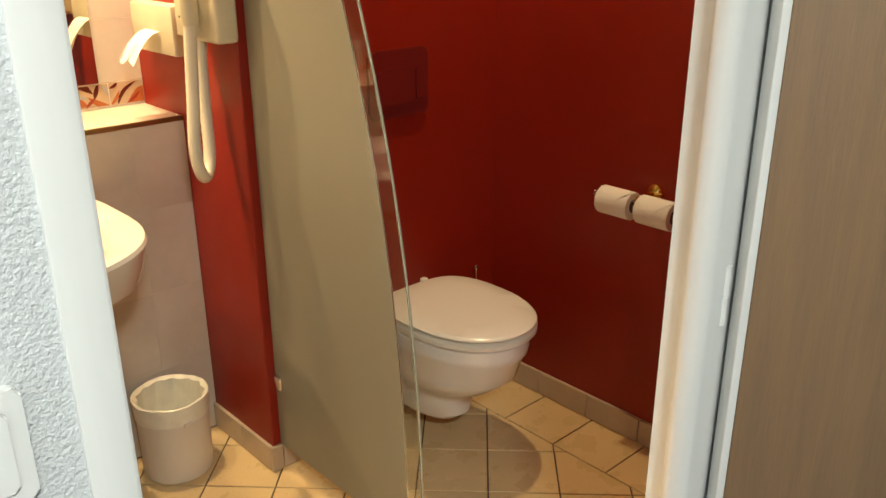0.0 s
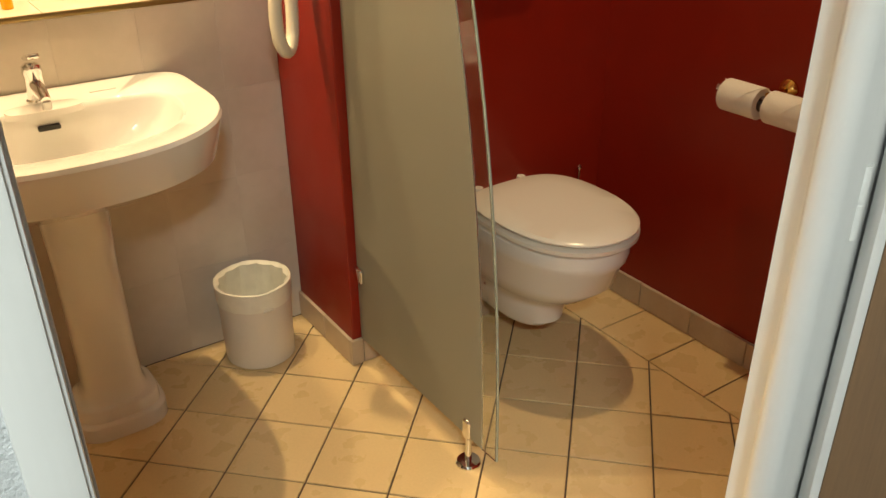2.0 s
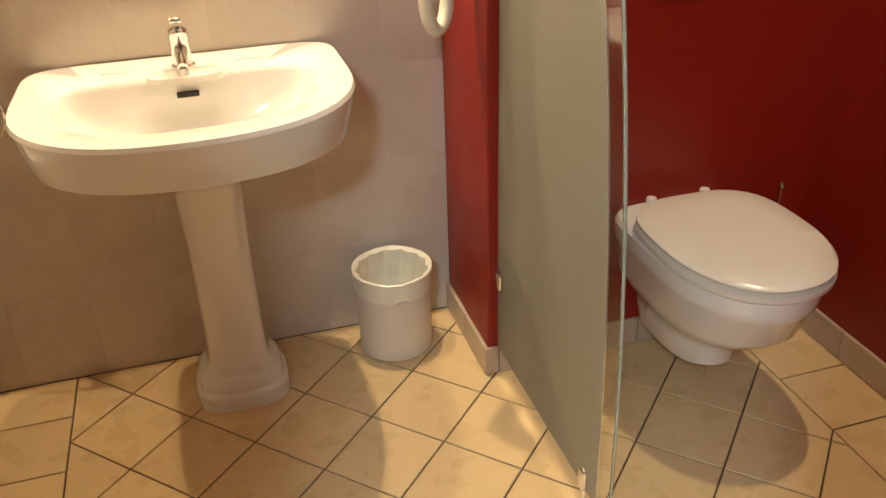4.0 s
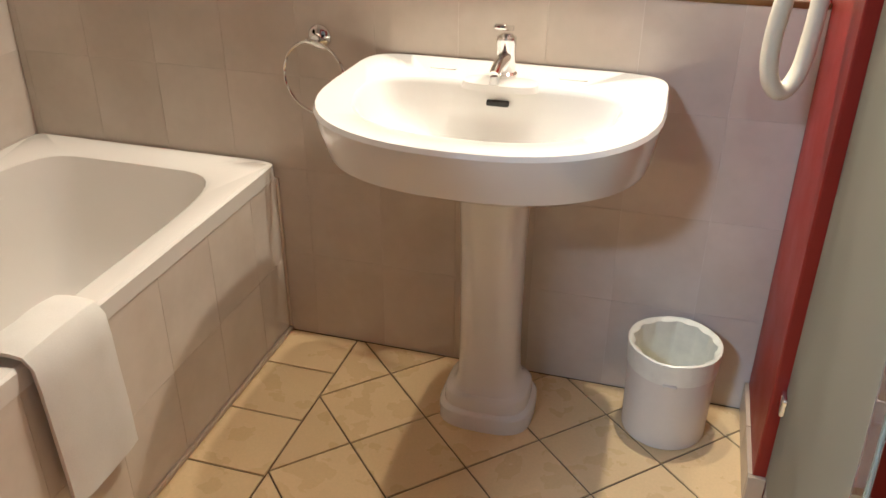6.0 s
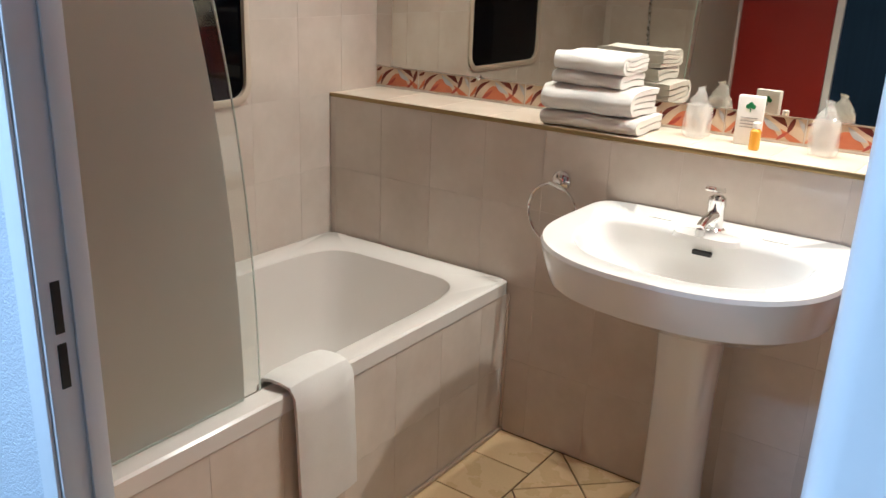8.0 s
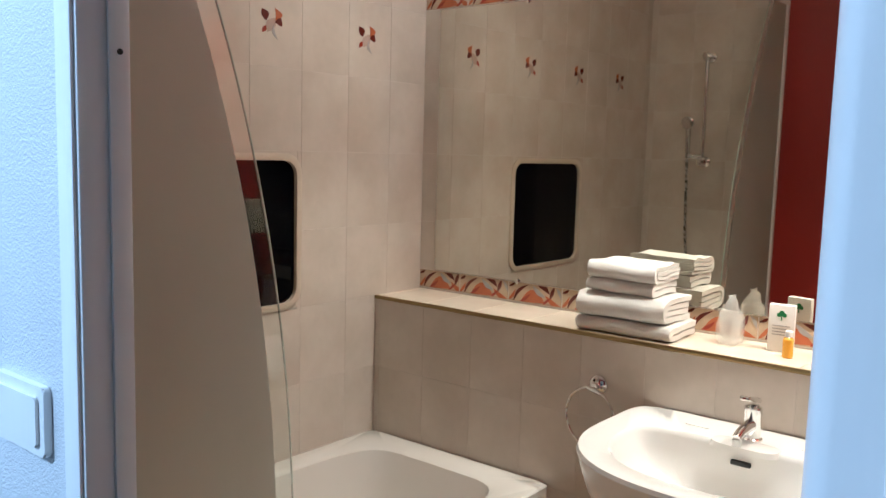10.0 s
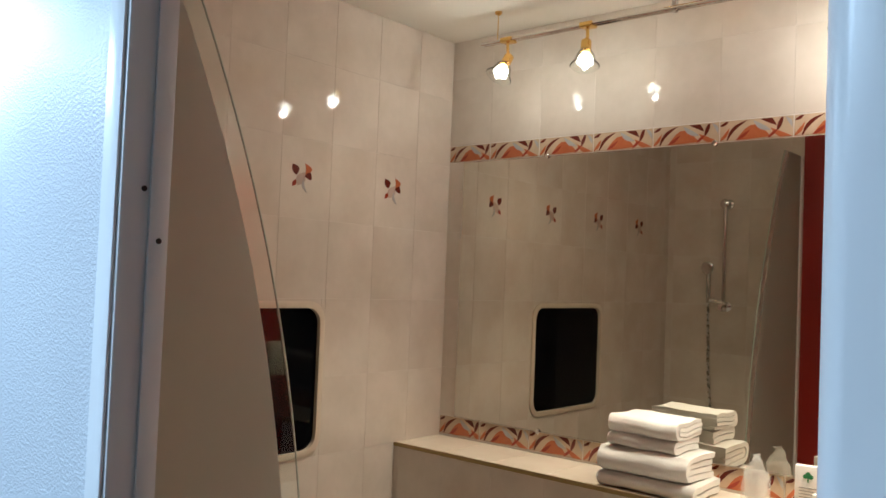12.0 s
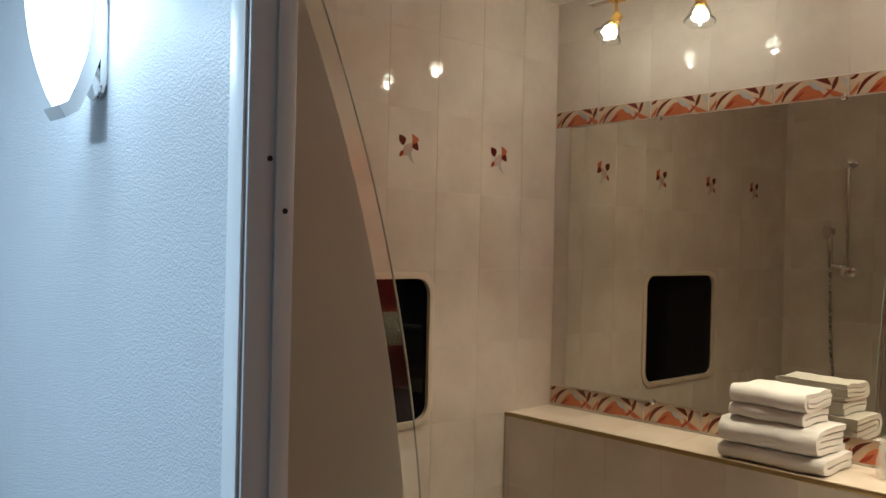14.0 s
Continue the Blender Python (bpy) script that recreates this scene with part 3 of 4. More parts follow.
def mixer_tap():
    z0, y0 = 0.849, 2.165
    t = thing("mixer_tap", (SX, y0, z0), "chrome single lever mixer tap on the basin", "tap")
    part("body", lathe([(0.026, 0), (0.026, 0.004), (0.021, 0.008), (0.020, 0.06), (0.022, 0.066), (0.021, 0.082), (0.012, 0.088)], (SX, y0, z0)), CHROME, t)
    part("spout", tube([(SX, y0 - 0.010, z0 + 0.040), (SX, y0 - 0.045, z0 + 0.040), (SX, y0 - 0.085, z0 + 0.036), (SX, y0 - 0.108, z0 + 0.028)], [0.015, 0.014, 0.012, 0.011], 14), CHROME, t)
    part("aerator", lathe([(0.0105, 0.0), (0.0105, 0.016)], (SX, y0 - 0.102, z0 + 0.010), (0, 0, 1), 14), STEEL, t)
    bm = box(SX - 0.013, y0 - 0.075, z0 + 0.094, SX + 0.013, y0 + 0.020, z0 + 0.106, 0.005, seg=3)
    bmesh.ops.rotate(bm, verts=bm.verts, cent=(SX, y0, z0 + 0.09), matrix=Matrix.Rotation(radians(-14), 3, "X"))
    part("lever", bm, CHROME, t)
    part("pull_knob", lathe([(0.003, 0), (0.003, 0.03), (0.006, 0.031), (0.006, 0.038)], (SX, y0 + 0.028, z0), (0, 0, 1), 10), CHROME, t)
    return t


mixer_tap()


def towel_ring():
    x, z = -0.045, 0.868
    t = thing("towel_ring", (x, YN, z), "round chrome towel ring on the tiled wall", "towel ring")
    part("rosette", lathe([(0.029, 0), (0.029, 0.006), (0.024, 0.012), (0.012, 0.016), (0.010, 0.032)], (x, YN - 0.0005, z), (0, -1, 0)), CHROME, t)
    part("bracket", tube([(x - 0.022, YN - 0.034, z - 0.002), (x + 0.030, YN - 0.034, z - 0.016)], 0.006), CHROME, t)
    r = 0.088
    part("ring", tube(arc((x - 0.005, YN - 0.036, z - r - 0.004), (0.985, -0.17, 0), (0, 0, 1), r, 0, 360, 40), 0.0035, 8, ends=False), CHROME, t)
    return t


towel_ring()


def waste_bin():
    cx, cy, h = 0.872, 2.155, 0.248
    t = thing("waste_bin", (cx, cy, 0), "off-white plastic waste bin with a liner", "waste bin")
    part("bucket", lathe([(0.096, 0.0), (0.100, 0.004), (0.102, 0.12), (0.104, h - 0.008), (0.107, h - 0.004), (0.106, h), (0.101, h - 0.001), (0.099, h - 0.02), (0.092, 0.02), (0.01, 0.012)], (cx, cy, 0.0005), sides=40), BIN, t)
    bm = lathe([(0.1062, h - 0.055), (0.1080, h - 0.01), (0.1085, h + 0.002), (0.104, h + 0.004), (0.0985, h - 0.004), (0.096, h - 0.06), (0.09, 0.06), (0.06, 0.03), (0.01, 0.026)], (cx, cy, 0), sides=48, cap0=False)
    for v in bm.verts:
        r = Vector((v.co.x - cx, v.co.y - cy))
        a = math.atan2(r.y, r.x)
        if v.co.z > 0.03:
            v.co.z += 0.0012 * math.sin(5 * a + 1) * (1 if v.co.z > h - 0.03 else 0.3) + 0.0009 * math.sin(17 * a) * math.sin(3 * a)
            if r.length < 0.100:
                v.co.x -= r.x * 0.04 * (1 + math.sin(13 * a + 14 * v.co.z))
                v.co.y -= r.y * 0.04 * (1 + math.sin(13 * a + 14 * v.co.z))
    part("liner", bm, LINER, t, "thin crinkled bin liner")
    part("grip", box(cx - 0.016, cy - 0.113, h - 0.060, cx + 0.016, cy - 0.1005, h - 0.050, 0.004), BIN, t)
    return t


waste_bin()


# ---- toilet ----
TOX = 1.562


def egg(w, front, back, z, n=40, p_back=3.0):
    out = []
    for k in range(n):
        a = 2 * math.pi * k / n
        c, s = math.cos(a), math.sin(a)
        mid = back - (back - front) * 0.46
        p = p_back if s >= 0 else 2.15
        y = mid + ((back - mid) if s >= 0 else (mid - front)) * math.copysign(abs(s) ** (2 / p), s)
        out.append(Vector((TOX + w * math.copysign(abs(c) ** (2 / p), c), y, z)))
    return out


def toilet():
    t = thing("toilet", (TOX, YT, 0.06), "wall-hung white ceramic toilet with its lid down", "toilet")
    b = YT - 0.0005
    f = 1.420
    rings = [egg(0.075, 1.66, b - 0.05, 0.075, p_back=2.5), egg(0.092, 1.635, b, 0.095, p_back=3), egg(0.10, 1.625, b, 0.15, p_back=4), egg(0.108, 1.60, b, 0.185, p_back=4), egg(0.135, 1.53, b, 0.215, p_back=5), egg(0.162, 1.465, b, 0.272, p_back=6), egg(0.168, f + 0.024, b, 0.338, p_back=6),
             egg(0.177, f + 0.012, b, 0.352, p_back=6), egg(0.181, f + 0.009, b, 0.372, p_back=6), egg(0.181, f + 0.009, b, 0.400, p_back=6), egg(0.172, f + 0.018, b, 0.408, p_back=6)]
    part("bowl", loft(rings), CERAMIC, t)
    part("seat", loft([egg(0.166, f + 0.014, b - 0.090, 0.4085, p_back=3.2), egg(0.172, f + 0.008, b - 0.080, 0.4135, p_back=3.2), egg(0.188, f - 0.010, b - 0.060, 0.417, p_back=3.2), egg(0.188, f - 0.010, b - 0.060, 0.428, p_back=3.2), egg(0.178, f, b - 0.064, 0.4335, p_back=3.2), egg(0.164, f + 0.018, b - 0.096, 0.4345, p_back=3.2)]), SEAT, t)
    part("lid", loft([egg(0.164, f + 0.018, b - 0.096, 0.4385, p_back=3.2), egg(0.180, f - 0.002, b - 0.063, 0.4395, p_back=3.2), egg(0.186, f - 0.008, b - 0.060, 0.443, p_back=3.2), egg(0.186, f - 0.008, b - 0.060, 0.447, p_back=3.2), egg(0.176, f + 0.004, b - 0.090, 0.454, p_back=3.2), egg(0.12, f + 0.07, b - 0.14, 0.457, p_back=3), egg(0.03, f + 0.2, b - 0.22, 0.458, p_back=2.5)]), SEAT, t, "cream plastic toilet lid")
    for dx in (-0.075, 0.075):
        part("hinge", lathe([(0.013, 0), (0.014, 0.02), (0.012, 0.026)], (TOX + dx, b - 0.036, 0.413), (0, 0, 1), 14), SEAT, t)
    part("bolt_cap", lathe([(0.010, 0), (0.009, 0.004), (0.003, 0.006)], (TOX - 0.099, b - 0.11, 0.17), (-1, 0, 0), 12), STEEL, t, "small bolt cap")
    for ob in t.children_recursive:
        ob.data.transform(Matrix.Translation((0, 0, 0.028)))
    return t


toilet()


def flush_plate():
    x, z = 1.575, 1.090
    t = thing("flush_plate", (x, YT, z), "glossy dark red flush plate on the wall", "flush plate")
    part("plate", plate(rounded(0.215, 0.195, 0.020), (x, YT - 0.0005, z), (1, 0, 0), (0, 0, 1), 0.012, 0.003), RED_PLASTIC, t)
    part("button", plate(rounded(0.138, 0.098, 0.010), (x - 0.016, YT - 0.013, z - 0.010), (1, 0, 0), (0, 0, 1), 0.006, 0.002), RED_PLASTIC, t)
    part("button", plate(rounded(0.036, 0.090, 0.006), (x + 0.075, YT - 0.013, z - 0.004), (1, 0, 0), (0, 0, 1), 0.006, 0.002), RED_PLASTIC, t)
    return t


flush_plate()


def brush():
    x, y = 1.86, 1.885
    t = thing("toilet_brush", (x, y, 0), "toilet brush with a thin steel handle in a holder", "toilet brush")
    part("holder", lathe([(0.045, 0), (0.047, 0.004), (0.043, 0.10), (0.040, 0.14), (0.036, 0.14), (0.034, 0.02)], (x, y, 0.0005)), CERAMIC, t)
    part("handle", tube([(x, y, 0.03), (x, y, 0.30), (x - 0.003, y, 0.44)], [0.006, 0.004, 0.004], 8), CHROME, t)
    part("knob", lathe([(0.004, 0), (0.008, 0.006), (0.008, 0.012), (0.003, 0.018)], (x - 0.003, y, 0.438), (0, 0, 1), 12), CHROME, t)
    return t


brush()


def paper_holder():
    z, yc = 0.800, 1.305
    xr = XE - 0.085
    t = thing("toilet_roll_holder", (XE, yc, z), "double toilet roll holder with a brass rose", "roll holder")
    part("rose", lathe([(0.026, 0), (0.026, 0.006), (0.019, 0.014), (0.008, 0.018), (0.007, 0.085)], (XE - 0.0005, yc, z + 0.012), (-1, 0, 0)), BRASS, t, "brass wall rose")
    part("bar", tube([(xr, yc - 0.135, z), (xr, yc + 0.135, z)], 0.006), CHROME, t)
    for s in (-1, 1):
        part("end_knob", lathe([(0.006, 0), (0.010, 0.004), (0.010, 0.010), (0.004, 0.014)], (xr, yc + s * 0.133, z), (0, s, 0), 12), CHROME, t)
        ya, yb = yc + s * 0.012, yc + s * 0.118
        y0, y1 = min(ya, yb), max(ya, yb)
        r = thing("toilet_roll", (xr, (y0 + y1) / 2, z), "white toilet paper roll with a folded point", "toilet roll", "rolls on the holder")
        L = y1 - y0
        part("paper", lathe([(0.020, 0.0), (0.038, 0.0), (0.040, 0.003), (0.040, L - 0.003), (0.038, L), (0.020, L), (0.020, 0.0)], (xr, y0, z - 0.012), (0, 1, 0), 36, cap0=False, cap1=False), PAPER, r)
        part("core", lathe([(0.0195, 0.002), (0.0195, L - 0.002), (0.018, L - 0.002), (0.018, 0.002), (0.0195, 0.002)], (xr, y0, z - 0.012), (0, 1, 0), 20, cap0=False, cap1=False), CARD, r, "grey card core")
        # the folded point follows the roll's front
        rows = []
        for k in range(9):
            a = radians(105 + 75 * k / 8)
            half = (L / 2) * (1 - k / 8) + 0.001
            c = Vector((xr, (y0 + y1) / 2, z - 0.012)) + 0.0412 * Vector((math.cos(a), 0, math.sin(a)))
            rows.append([c + Vector((0, -half, 0)), c + Vector((0, half, 0)), c + Vector((0, half, 0)) * 1 + 0.0009 * Vector((math.cos(a), 0, math.sin(a))), c + Vector((0, -half, 0)) + 0.0009 * Vector((math.cos(a), 0, math.sin(a)))])
        part("folded_point", loft(rows), PAPER, r)
    return t


paper_holder()


# ---- red return: hair dryer and tissue box ----
def hair_dryer():
    y, z = 2.00, 1.235
    t = thing("hair_dryer", (XP, y, z), "beige wall hair dryer with a looped hose", "hair dryer")
    part("housing", box(XP - 0.062, y - 0.085, z + 0.015, XP - 0.0005, y + 0.085, z + 0.30, 0.012, seg=3), BEIGE, t)
    part("socket_block", box(XP - 0.088, y - 0.005, z + 0.028, XP - 0.060, y + 0.072, z + 0.14, 0.006), BEIGE, t, "shaver socket on the dryer")
    # Dark discs put the shade of the socket holes on the surface.
    for dz, dy in ((0.075, 0.025), (0.075, 0.045), (0.095, 0.035)):
        part("socket_hole", lathe([(0.003, 0), (0.003, 0.0012)], (XP - 0.088, y + dy, z + dz), (-1, 0, 0), 10), DARK, t)
    xh = XP - 0.085
    pts = [(xh + 0.04, y + 0.030, z + 0.035), (xh + 0.036, y + 0.034, z - 0.04), (xh + 0.032, y + 0.030, z - 0.13), (xh + 0.026, y + 0.018, z - 0.22), (xh + 0.018, y + 0.008, z - 0.28), (xh + 0.002, y - 0.006, z - 0.312), (xh - 0.018, y - 0.022, z - 0.314), (xh - 0.036, y - 0.034, z - 0.28), (xh - 0.040, y - 0.036, z - 0.22), (xh - 0.030, y - 0.030, z - 0.13), (xh - 0.020, y - 0.024, z - 0.03), (xh - 0.012, y - 0.024, z + 0.08)]
    fine = []
    P = [Vector(p) for p in pts]
    for i in range(len(P) - 1):
        p0, p1, p2, p3 = P[max(i - 1, 0)], P[i], P[i + 1], P[min(i + 2, len(P) - 1)]
        for k in range(8):
            s = k / 8
            fine.append(0.5 * ((2 * p1) + (-p0 + p2) * s + (2 * p0 - 5 * p1 + 4 * p2 - p3) * s * s + (-p0 + 3 * p1 - 3 * p2 + p3) * s ** 3))
    fine.append(P[-1])
    part("hose", tube(fine, [0.0155 + 0.0007 * (k % 2) for k in range(len(fine))], 14), HOSE, t, "cream corrugated hose")
    part("nozzle", lathe([(0.018, 0), (0.022, 0.02), (0.022, 0.10), (0.018, 0.115)], (xh - 0.012, y - 0.024, z + 0.06), (0, 0, 1), 18), BEIGE, t, "beige nozzle in its cradle")
    return t


hair_dryer()


def tissue_box():
    t = thing("tissue_dispenser", (XP, 2.29, 1.20), "cream wall tissue box with a tissue hanging out", "tissue box")
    part("case", box(XP - 0.055, 2.165, 1.195, XP - 0.0005, 2.415, 1.325, 0.008), BEIGE, t)
    bm = bmesh.new()
    rows = []
    for k in range(8):
        f = k / 7
        x = XP - 0.058 - 0.075 * f
        rows.append([Vector((x, 2.235 + 0.018 * f + 0.09 * j / 6 + 0.012 * f * math.sin(j * 1.7), 1.255 - 0.075 * f * f - 0.012 * math.sin(j * 1.3 + f * 2) * f)) for j in range(7)])
    top = [[v + Vector((0.0005, 0, 0.0012)) for v in r] for r in rows]
    loft([a + b[::-1] for a, b in zip(rows, top)], bm)
    part("tissue", bm, PAPER, t, "white tissue pulled half out")
    return t


tissue_box()


# ---- shelf things ----
def folded(y0, y1, x0, x1, z0, h, sheets, seed):
    """A towel folded over several times: sheets nested in one another, all with their fold in front and open at the back."""
    rnd = random.Random(seed)
    bm = bmesh.new()
    th = h / (2 * sheets)
    for i in range(sheets):
        rad = h / 2 - th * (i + 0.5)
        zc = z0 + h / 2
        front = y0 + h / 2 + 0.003 * i
        line = [(y1 - rnd.uniform(0, 0.010) - (y1 - front) * k / 10, zc - rad) for k in range(10)]
        line += [(front - rad * math.sin(radians(180 * k / 10)), zc - rad * math.cos(radians(180 * k / 10))) for k in range(11)]
        line += [(front + (y1 - rnd.uniform(0, 0.010) - front) * k / 10, zc + rad) for k in range(1, 11)]
        half = th * 0.49
        ring2 = []
        for k, p in enumerate(line):
            q0, q1 = Vector(line[max(k - 1, 0)]), Vector(line[min(k + 1, len(line) - 1)])
            d = (q1 - q0).normalized()
            ring2.append((Vector(p), Vector((-d.y, d.x))))
        outline = [p + n * half for p, n in ring2] + [p - n * half for p, n in reversed(ring2)]
        xa, xb = x0 + rnd.uniform(-0.003, 0.003), x1 + rnd.uniform(-0.007, 0.004)
        centre = sum(outline, Vector((0, 0))) / len(outline)
        rings = []
        for k in range(19):
            f = k / 18
            pinch = min(1.0, 0.82 + 3.0 * min(f, 1 - f))
            mids = [p for p, n in ring2] + [p for p, n in reversed(ring2)]
            rings.append([Vector((xa + (xb - xa) * f, *(m + (o - m) * pinch))) for o, m in zip(outline, mids)])
        loft(rings, bm)
    for v in bm.verts:
        v.co += 0.0060 * noise.noise_vector(v.co * 11 + Vector((seed, 0, 0))) + 0.0022 * noise.noise_vector(v.co * 42)
        v.co.z = max(v.co.z, z0 + 0.0005)
    return bm


def towels():
    sh = SHELF + 0.0012
    z = sh
    spec = [(2.285, 2.475, -0.140, 0.152, 0.044, 1), (2.282, 2.472, -0.134, 0.138, 0.073, 2), (2.295, 2.465, -0.116, 0.100, 0.038, 1), (2.292, 2.464, -0.112, 0.106, 0.050, 2)]
    for i, (y0, y1, x0, x1, h, lay) in enumerate(spec):
        ob = single("folded_towel", folded(y0, y1, x0, x1, z, h, lay, i), TERRY, "folded white terry towel in a stack on the shelf", "towel", group="towels on the shelf")
        z += h + 0.0005


towels()


def wrapped_glass(x, y, seed):
    rnd = random.Random(seed)
    z = SHELF + 0.001
    t = thing("wrapped_tumbler", (x, y, z), "plastic tumbler in a twisted clear wrapper", "tumbler", "tumblers on the shelf")
    part("tumbler", lathe([(0.024, 0), (0.026, 0.002), (0.033, 0.088), (0.0315, 0.088), (0.0245, 0.004), (0.004, 0.003)], (x, y, z + 0.001), sides=22), PLASTIC_FILM, t)
    bm = lathe([(0.034, 0.0), (0.036, 0.01), (0.037, 0.05), (0.034, 0.080), (0.025, 0.100), (0.014, 0.118), (0.008, 0.128), (0.013, 0.140)], (x, y, z), sides=26, cap0=False, cap1=False)
    for v in bm.verts:
        v.co += 0.009 * noise.noise_vector(v.co * 48 + Vector((seed, 0, 0)))
        v.co.z = max(v.co.z, z)
    part("wrapper", bm, PLASTIC_FILM, t, "crinkled clear film twisted at the top")
    return t


for i, (x, y) in enumerate(((0.272, 2.425), (0.600, 2.425))):
    wrapped_glass(x, y, i)


def toiletry_card(x, y, turn):
    z = SHELF + 0.001
    t = thing("toiletry_sachet_box", (x, y, z), "small white toiletry carton with a green tree mark", "carton")
    m = Matrix.Translation((x, y, z)) @ Matrix.Rotation(radians(turn), 4, "Z")

    def put(bm):
        bmesh.ops.transform(bm, matrix=m, verts=bm.verts)
        return bm
    part("carton", put(box(-0.033, -0.011, 0, 0.033, 0.011, 0.128, 0.0015)), PAPER, t)
    bm = bmesh.new()
    for cx, cz, r in ((0, 0.106, 0.007), (-0.007, 0.101, 0.006), (0.007, 0.101, 0.006)):
        lathe([(r, 0), (r, 0.0008)], (cx, -0.0112, cz), (0, -1, 0), 12, bm)
    box(-0.0015, -0.0120, 0.086, 0.0015, -0.0112, 0.10, bm=bm)
    part("tree_mark", put(bm), GREEN, t, "green printed tree")
    bm = bmesh.new()
    for cx, cz, r in ((0, 0.106, 0.007), (-0.007, 0.101, 0.006), (0.007, 0.101, 0.006)):
        lathe([(r, 0), (r, 0.0008)], (cx, 0.0112, cz), (0, 1, 0), 12, bm)
    box(-0.0015, 0.0112, 0.086, 0.0015, 0.0120, 0.10, bm=bm)
    part("tree_mark", put(bm), GREEN, t, "green printed tree")
    for k in range(4):
        part("printed_line", put(box(-0.022, -0.0117, 0.070 - 0.008 * k, 0.022 - 0.008 * (k % 2), -0.0111, 0.0725 - 0.008 * k)), GREY_PRINT, t)
    return t


toiletry_card(0.408, 2.432, 6)


def bottle(x, y, mat, h, lab):
    z = SHELF + 0.001
    t = thing("shampoo_bottle", (x, y, z), lab, "bottle")
    part("bottle", lathe([(0.012, 0), (0.0135, 0.002), (0.0135, h * 0.68), (0.009, h * 0.76), (0.007, h * 0.78)], (x, y, z), sides=18), mat, t)
    part("cap", lathe([(0.0095, 0), (0.0095, h * 0.2), (0.007, h * 0.22)], (x, y, z + h * 0.785), sides=16), PAPER, t, "white cap")


bottle(0.444, 2.375, YELLOW, 0.070, "small bottle of yellow shampoo on the shelf")


# ---- mirror ----
def mirror():
    MX0, MX1, MZ0, MZ1 = -0.872, 0.935, 1.093, 2.034
    t = thing("mirror", ((MX0 + MX1) / 2, YM, MZ0), "large frameless wall mirror between two tile borders", "mirror")
    part("pane", box(MX0, YM - 0.006, MZ0, MX1, YM - 0.0005, MZ1, 0.0012, seg=1), MIRROR, t, smooth=False)
    for x in (-0.50, 0.093, 0.60):
        for z in (MZ0, MZ1):
            part("clip", lathe([(0.009, 0), (0.009, 0.004), (0.006, 0.007)], (x, YM - 0.0062, z), (0, -1, 0), 14), CHROME, t, "round chrome mirror clip")


mirror()


# ---- lamps ----
def track_light():
    t = thing("track_light", (0.14, RAIL_Y, CEIL), "brass and chrome ceiling rail with four glass spots", "ceiling lamp")
    part("rail", tube([(-0.64, RAIL_Y, RAIL_Z), (0.95, RAIL_Y, RAIL_Z)], 0.0055), CHROME, t)
    part("rail", tube([(-0.64, RAIL_Y + 0.018, RAIL_Z), (0.95, RAIL_Y + 0.018, RAIL_Z)], 0.0055), CHROME, t)
    part("ceiling_rose", lathe([(0.075, 0.0), (0.075, -0.012), (0.060, -0.040), (0.045, -0.052), (0.006, -0.056)], (0.05, RAIL_Y + 0.009, CEIL - 0.0005), sides=8), BRASS, t, "faceted brass ceiling rose")
    for x in (0.05,):
        part("stem", lathe([(0.009, 0), (0.009, 0.055)], (x, RAIL_Y + 0.009, RAIL_Z - 0.012), sides=12), STEEL, t)
    for x in (-0.62, 0.93):
        part("hanger", tube([(x + 0.04, RAIL_Y + 0.009, RAIL_Z), (x + 0.04, RAIL_Y + 0.009, CEIL - 0.001)], 0.0016, 6), BRASS, t)
        part("hanger_rose", lathe([(0.012, 0), (0.012, -0.006), (0.004, -0.012)], (x + 0.04, RAIL_Y + 0.009, CEIL - 0.0005), sides=14), BRASS, t)
    for x, aim in zip(SPOT_X, SPOT_AIM):
        head = Vector((x, RAIL_Y, RAIL_Z - 0.076))
        d = (Vector(aim) - head).normalized()
        s = part("spot", lathe([(0.012, -0.030), (0.016, -0.026), (0.017, 0.010), (0.013, 0.016)], head, d, 18), BRASS, t, "brass lamp holder")
        part("clip", box(x - 0.022, RAIL_Y - 0.010, RAIL_Z - 0.010, x + 0.022, RAIL_Y + 0.028, RAIL_Z + 0.007, 0.003), BRASS, s)
        part("joint", tube([(x, RAIL_Y + 0.005, RAIL_Z - 0.008), (x, RAIL_Y + 0.008, RAIL_Z - 0.035), head - d * 0.02], 0.005, 8), BRASS, s)
        ob = part("glass_shade", lathe([(0.016, 0.004), (0.027, 0.020), (0.035, 0.045), (0.045, 0.058), (0.043, 0.060), (0.033, 0.047), (0.025, 0.022), (0.014, 0.006)], head, d, 22, cap0=False, cap1=False), CLEAR, s, "clear fluted glass shade")
        ob.visible_shadow = False
        part("bulb", lathe([(0.008, 0.016), (0.021, 0.030), (0.024, 0.046), (0.020, 0.050), (0.004, 0.052)], head, d, 16), BULB, s, "lit reflector bulb")
    return t


track_light()
dl = thing("downlight", (1.70, 1.64, CEIL), "small round brass downlight in the ceiling", "ceiling lamp")
part("ring", lathe([(0.030, -0.002), (0.046, -0.002), (0.046, -0.006), (0.040, -0.010), (0.030, -0.008), (0.030, -0.002)], (1.70, 1.64, CEIL + 0.0015), cap0=False, cap1=False), BRASS, dl)
part("bulb", lathe([(0.029, -0.001), (0.029, -0.003), (0.004, -0.004)], (1.70, 1.64, CEIL + 0.0005)), BULB, dl, "lit bulb face")


